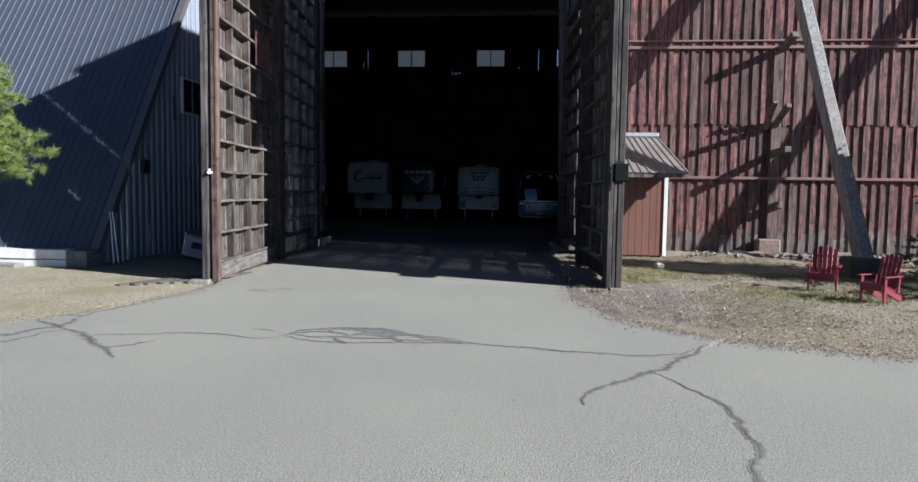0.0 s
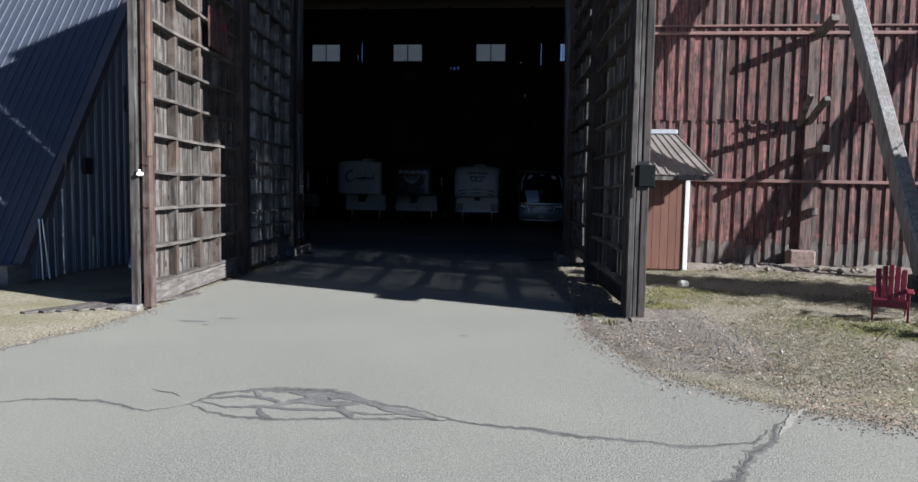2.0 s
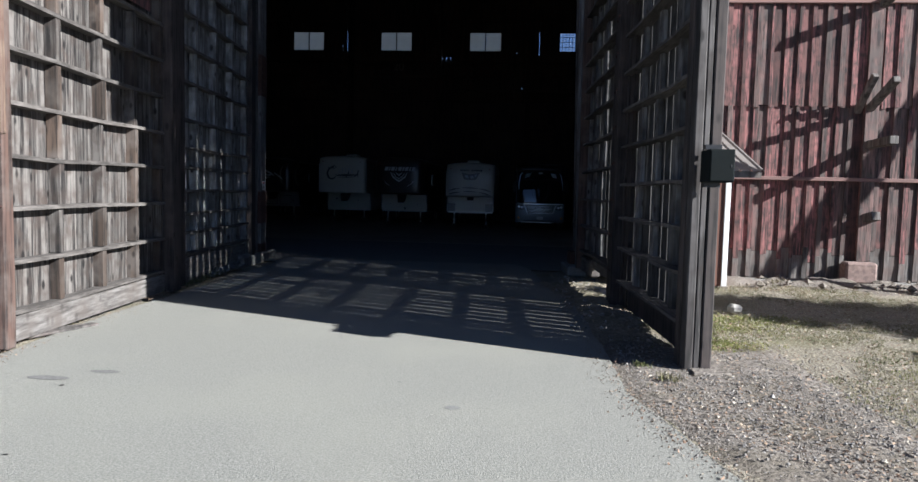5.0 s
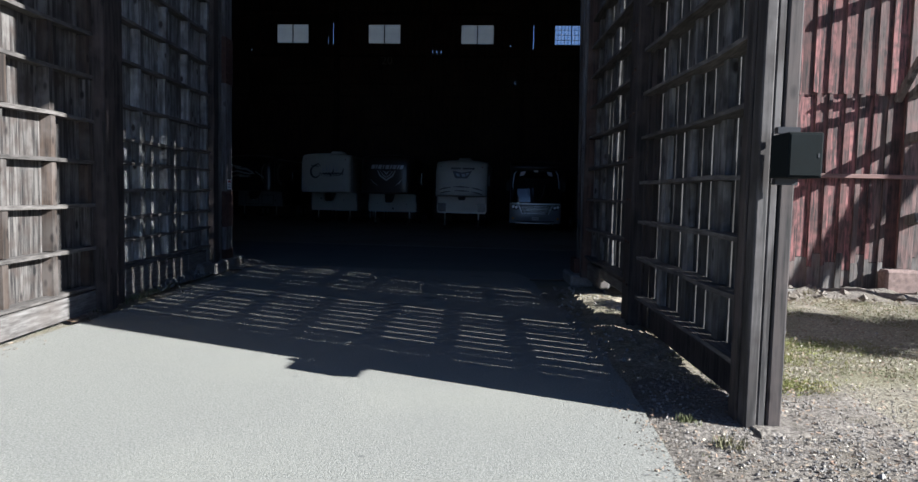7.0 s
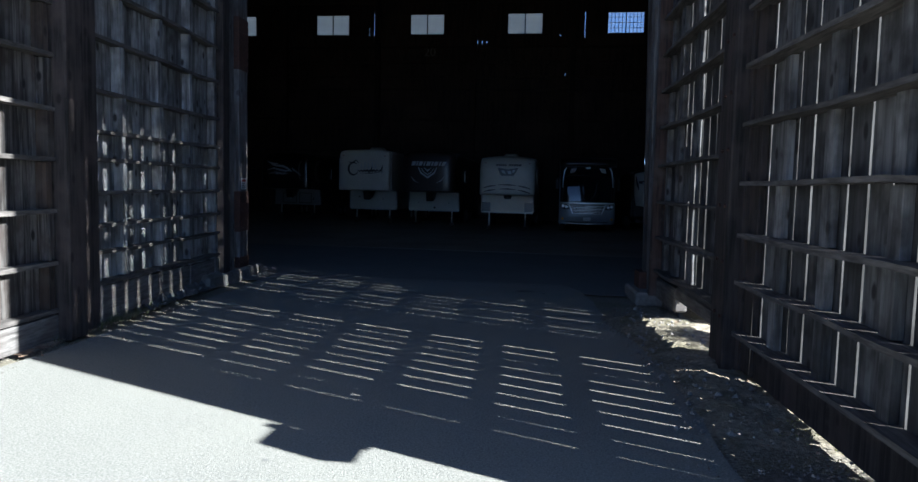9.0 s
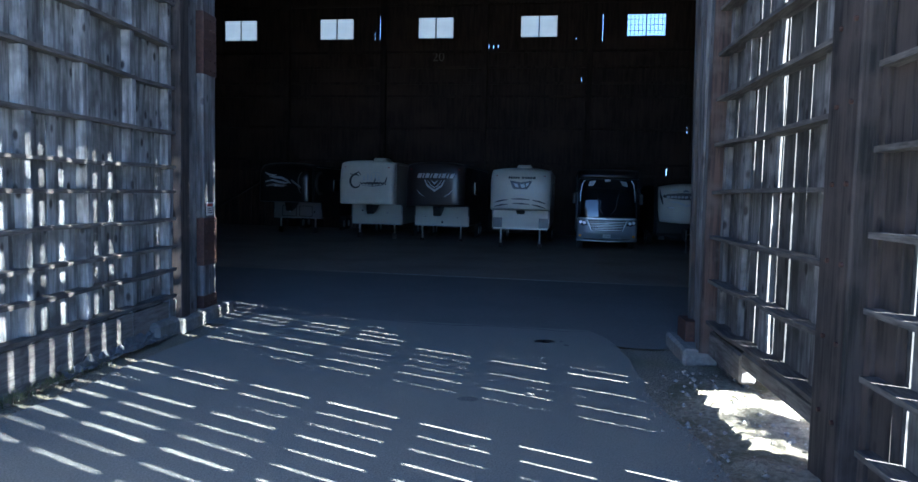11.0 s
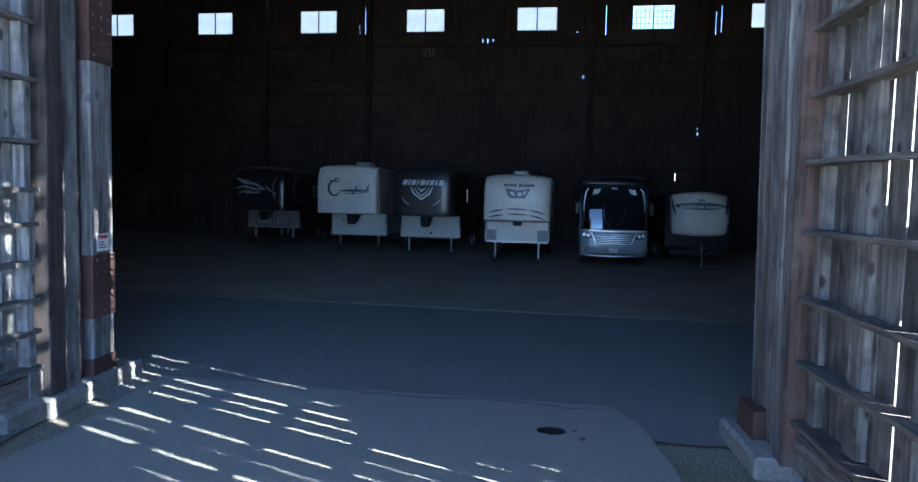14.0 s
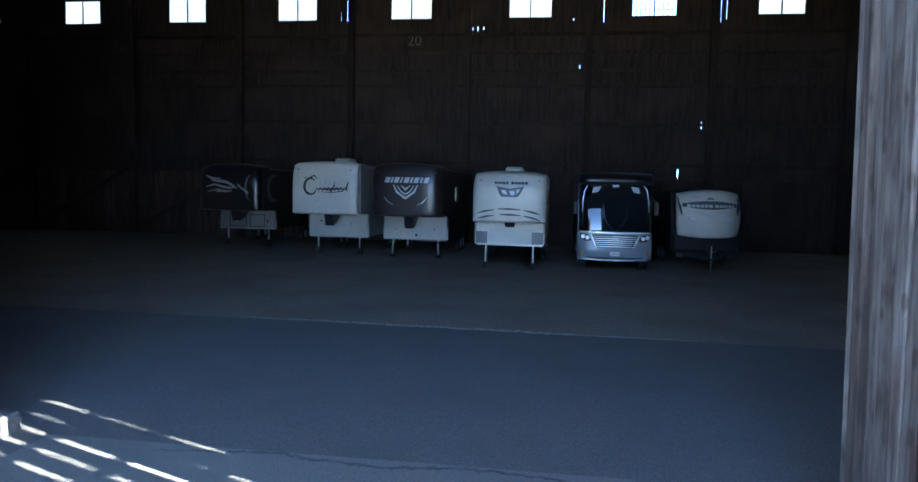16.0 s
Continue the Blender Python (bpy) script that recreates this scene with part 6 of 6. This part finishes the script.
M_GRASS = mat("thin_grass", (0.13, 0.135, 0.055), (0.075, 0.09, 0.035), (3, 3, 3), 0.8, 0, 0, (0.22, 0.19, 0.11), 1.5, 0, 0.9)
M_DRYGRASS = mat("dry_grass", (0.36, 0.32, 0.235), (0.22, 0.19, 0.13), (5, 5, 5), 0.85, 0, 0, (0.2, 0.18, 0.08), 1.2, 0, 0.7)
M_LITTER = mat("bark_litter", (0.27, 0.18, 0.125), (0.12, 0.08, 0.055), (9, 9, 9), 0.9, 0, 0, (0.42, 0.35, 0.26), 7.0, 0, 0.9)
M_CHIP = mat("pale_dry_chip", (0.5, 0.46, 0.38), (0.32, 0.28, 0.22), (9, 9, 9), 0.9, 0, 0)
M_PALESTONE = mat("pale_stone", (0.38, 0.365, 0.34), (0.25, 0.235, 0.22), (9, 9, 9), 0.9, 0, 0.3)
scatter("grass", "thin green and straw-coloured grass tufts", "grass", M_GRASS, 16000, p_grass, blade(0.01, 0.03, 0.004), 1)
scatter("grass", "short dry grass by the drive", "grass", M_DRYGRASS, 12000, p_left, blade(0.01, 0.045, 0.004), 2)
scatter("grass", "dry straw among the thin grass", "grass", M_DRYGRASS, 9000, p_grass, blade(0.01, 0.035, 0.004), 3)
scatter("litter", "brown bark and leaf litter along the asphalt edge", "litter", M_LITTER, 12000, p_litter, flake(0.004, 0.017), 4)
scatter("litter", "pale dry scraps and chips over the dirt", "litter", M_CHIP, 4200, lambda r: (lambda q: (*q, 0.003) if q else None)(on_right(r)), flake(0.004, 0.016), 15)
scatter("litter", "dark twigs and needles over the dirt", "litter", M_LITTER, 8000, lambda r: (lambda q: (*q, 0.003) if q else None)(on_right(r)), flake(0.003, 0.02), 16)
scatter("gravel", "grey gravel beside the wing post", "gravel", M_GRAVEL, 3200, p_gravel, stone(0.005, 0.022), 5)
scatter("stones", "scattered pale stones on dirt", "stones", M_PALESTONE, 70, lambda r: (lambda q: (*q, 0.0) if q else None)(on_right(r)), stone(0.01, 0.05), 6)
scatter("stones", "stones in the soil along the barn wall", "stones", M_SOIL, 230, lambda r: (r.uniform(2.7, 13), r.uniform(20.4, 21.9), 0.06), stone(0.02, 0.13), 7)
scatter("stones", "rubble stones under the wing wall", "stones", M_GRAVEL, 320, lambda r: (r.uniform(1.1, 2.1), r.uniform(15, 21), 0.03), stone(0.008, 0.045), 8)
scatter("stones", "loose grit on the soil beside the drive", "stones", M_GRAVEL, 900, lambda r: (r.uniform(1.55, 2.6), r.uniform(10.3, 14.6), 0.0), stone(0.006, 0.02), 9)
scatter("stones", "pale scraps on the dirt by the drive", "stones", M_PALESTONE, 22, lambda r: (r.uniform(-9, -6.2), r.uniform(8.4, 12), -0.02), stone(0.015, 0.045), 10)


def p_edge(r):
    k = r.randrange(3, 13) if r.random() < 0.7 else r.randrange(2, 9)
    E = RIGHT_EDGE if r.random() < 0.7 else LEFT_EDGE
    (x0, y0), (x1, y1) = E[k], E[min(k + 1, len(E) - 1)]
    u = r.random()
    return x0 + (x1 - x0) * u + r.gauss(0, 0.14), y0 + (y1 - y0) * u + r.gauss(0, 0.14), 0.004


scatter("grit", "fine grit and soil crumbs along the asphalt edge", "grit", M_SOIL, 6000, p_edge, stone(0.003, 0.014), 13)
scatter("litter", "bark crumbs along the asphalt edge", "litter", M_LITTER, 1500, p_edge, flake(0.004, 0.014), 14)
# debris along the foot of the left wing
scatter("litter", "dead leaves and scraps along the wing foot", "litter", M_LITTER, 700, lambda r: (lambda s: (-5.5 - 0.093 * s + r.uniform(-0.05, 0.16) * 1.0, 12.5 + s, 0.012))(r.uniform(3.5, 9)), flake(0.012, 0.05), 11)
scatter("grass", "weeds along the wing foot", "grass", M_GRASS, 260, lambda r: (lambda s: (-5.5 - 0.093 * s + r.uniform(-0.02, 0.16), 12.5 + s, 0.0))(r.gauss(6.2, 0.7)), blade(0.03, 0.12), 12)
for k, (x, y, s) in enumerate(((1.95, 12.45, 0.2), (1.75, 13.0, 0.12), (2.9, 14.6, 0.2), (6.2, 21.3, 0.25), (9.6, 21.4, 0.3), (2.9, 20.6, 0.22))):
    scatter("weed", "small green weed tuft on bare soil", "weed", M_GRASS, 26, lambda r: (x + r.gauss(0, s * 0.3), y + r.gauss(0, s * 0.3), 0.0), blade(0.03, s * 0.6, 0.005), 50 + k)
M_MOSS = mat("bright_moss", (0.2, 0.21, 0.05), (0.12, 0.14, 0.035), (6, 6, 6), 0.85, 0, 0, (0.26, 0.24, 0.1), 2.0, 0, 0.8)
for k, (mx, my, ms) in enumerate(((3.2, 15.6, 0.5), (3.9, 16.4, 0.55), (3.0, 14.4, 0.3), (5.8, 13.0, 0.6), (6.3, 12.4, 0.5), (7.6, 13.4, 0.7))):
    scatter("moss", "low bright green moss and clover on the soil", "moss", M_MOSS, 900, lambda r: (mx + r.gauss(0, ms), my + r.gauss(0, ms * 0.6), -0.012), blade(0.008, 0.028, 0.006), 80 + k)
bigstone = part("boulder", bx(-0.16, 0.16, -0.12, 0.12, 0, 0.2, bevel=0.06), M_PALESTONE, None)
tagged(bigstone, "pale rounded stone lying on the soil", "stone")
bigstone.matrix_world = Matrix.Translation((3.96, 16.95, 0.0)) @ pose(0, 0, 0, 4, 6, 20) @ Matrix.Scale(0.72, 4)

# planks on the ground by the left wing
for k in range(6):
    x = -6.95 + 0.2 * k
    p = part("plank", bx(-0.07, 0.07, 0, 1.9, 0, 0.03, bevel=0.004), M_GREYPOST, None)
    tagged(p, "grey weathered plank lying on the ground", "plank", "planks by the wing")
    p.matrix_world = Matrix.Translation((x + 0.02 * (k % 2), 11.55 + 0.12 * k, -0.005 + 0.004 * (k % 2))) @ pose(0, 0, 0, 0, 0, -24 + 2.5 * (k % 3))


# ---------------------------------------------------------------- trees
M_BARK = mat("pine_bark", (0.14, 0.09, 0.06), (0.06, 0.04, 0.03), (14, 14, 3), 0.9, 0, 0.8)
M_PINE = mat("pine_needles", (0.15, 0.2, 0.042), (0.07, 0.11, 0.026), (4, 4, 4), 0.6, 0, 0, (0.17, 0.2, 0.05), 2.5, 0, 0.8)
M_SPRUCE = mat("spruce_needles", (0.10, 0.15, 0.055), (0.06, 0.1, 0.038), (4, 4, 4), 0.6, 0, 0, (0.13, 0.155, 0.06), 2.5, 0, 0.7)


def conifer(name, label, x, y, height, radius, limbs, first, needle, tuft, material, droop, seed, twigs=9, wild=0.8, thick=0.006):
    r = random.Random(seed)
    t = empty(name, Matrix.Translation((x, y, 0)))
    tagged(t, label, "tree")
    bm = bmesh.new()
    tube(bm, (0, 0, -0.1), (0.05, 0.03, height * 0.5), 0.16, 10, 0.1)
    tube(bm, (0.05, 0.03, height * 0.5), (0, 0, height), 0.1, 10, 0.015)
    verts, faces = [], []
    for i in range(limbs):
        u = (i + r.random() * 0.6) / limbs
        z = first + (height - first) * u
        a = i * 2.4 + r.uniform(-0.3, 0.3)
        ln = radius * (1 - u) ** 0.7 * r.uniform(0.8, 1.1) + 0.15
        tip = Vector((math.cos(a) * ln, math.sin(a) * ln, z + ln * droop))
        base = Vector((0, 0, z))
        tube(bm, base, tip, 0.03 * (1 - 0.6 * u), 5, 0.008)
        for k in range(twigs):
            f = 0.3 + 0.7 * (k + r.random()) / twigs
            c = base.lerp(tip, f)
            side = Vector((r.uniform(-1, 1), r.uniform(-1, 1), r.uniform(-0.35, 0.5))).normalized()
            out = c + side * r.uniform(0.1, 0.34) * (1.1 - 0.4 * f) * radius / 1.6
            axis = (out - c + (tip - base).normalized() * 0.15).normalized()
            for q in range(tuft):
                d = (axis * r.uniform(-0.1, 1.0) + Vector((r.uniform(-1, 1), r.uniform(-1, 1), r.uniform(-1, 1))) * wild).normalized()
                p0 = c.lerp(out, r.uniform(0.2, 1.0))
                p1 = p0 + d * needle * r.uniform(0.7, 1.15)
                w = d.cross(Vector((r.uniform(-1, 1), r.uniform(-1, 1), r.uniform(-1, 1)))).normalized() * thick
                o = len(verts)
                verts += [tuple(p0 - w), tuple(p0 + w), tuple(p1)]
                faces.append((o, o + 1, o + 2))
    part("trunk", bm, M_BARK, t)
    me = bpy.data.meshes.new("crown"); me.from_pydata(verts, [], faces); me.materials.append(material)
    cr = new("crown", me); cr.parent = t
    return t


conifer("pine_tree", "young pine with long bright green needles", -10.45, 11.2, 5.2, 2.05, 130, 2.0, 0.16, 110, M_PINE, 0.05, 3, 16, 0.9, 0.0045)
conifer("spruce_tree", "green spruce by the garden chairs", 11.9, 15.0, 5.4, 3.0, 190, 0.5, 0.08, 90, M_SPRUCE, -0.08, 5, 28, 0.5, 0.009)
conifer("shrub", "low dark evergreen shrub beside a chair", 8.3, 12.95, 0.75, 0.5, 30, 0.05, 0.05, 80, M_SPRUCE, 0.1, 8, 8)

# torn sheet caught along the foot of the left wing
bm = bmesh.new()
nu, nv = 26, 5
rowsv = []
for i in range(nu + 1):
    s = 6.4 + 2.4 * i / nu
    r = []
    for j in range(nv + 1):
        q = Vector((s * 3.1, j * 0.9, 1.5))
        r.append(bm.verts.new(left_wing.matrix_world @ Vector((s, -0.13 + 0.03 * j + 0.06 * noise.noise(q), 0.02 + 0.035 * j * (0.5 + noise.noise(q * 1.7)) + 0.05 * abs(noise.noise(q * 2.3))))))
    rowsv.append(r)
for a, b in zip(rowsv, rowsv[1:]):
    for j in range(nv): bm.faces.new((a[j], a[j + 1], b[j + 1], b[j]))
thicken(bm, 0.004)
tagged(part("torn_sheet", bm, mat("dirty_plastic_sheet", (0.19, 0.2, 0.215), (0.05, 0.05, 0.054), (9, 9, 9), 0.5, 0, 0.2, (0.06, 0.055, 0.05), 2.5, 0, 0.8), None), "crumpled dirty plastic sheet along the wing foot", "sheet")
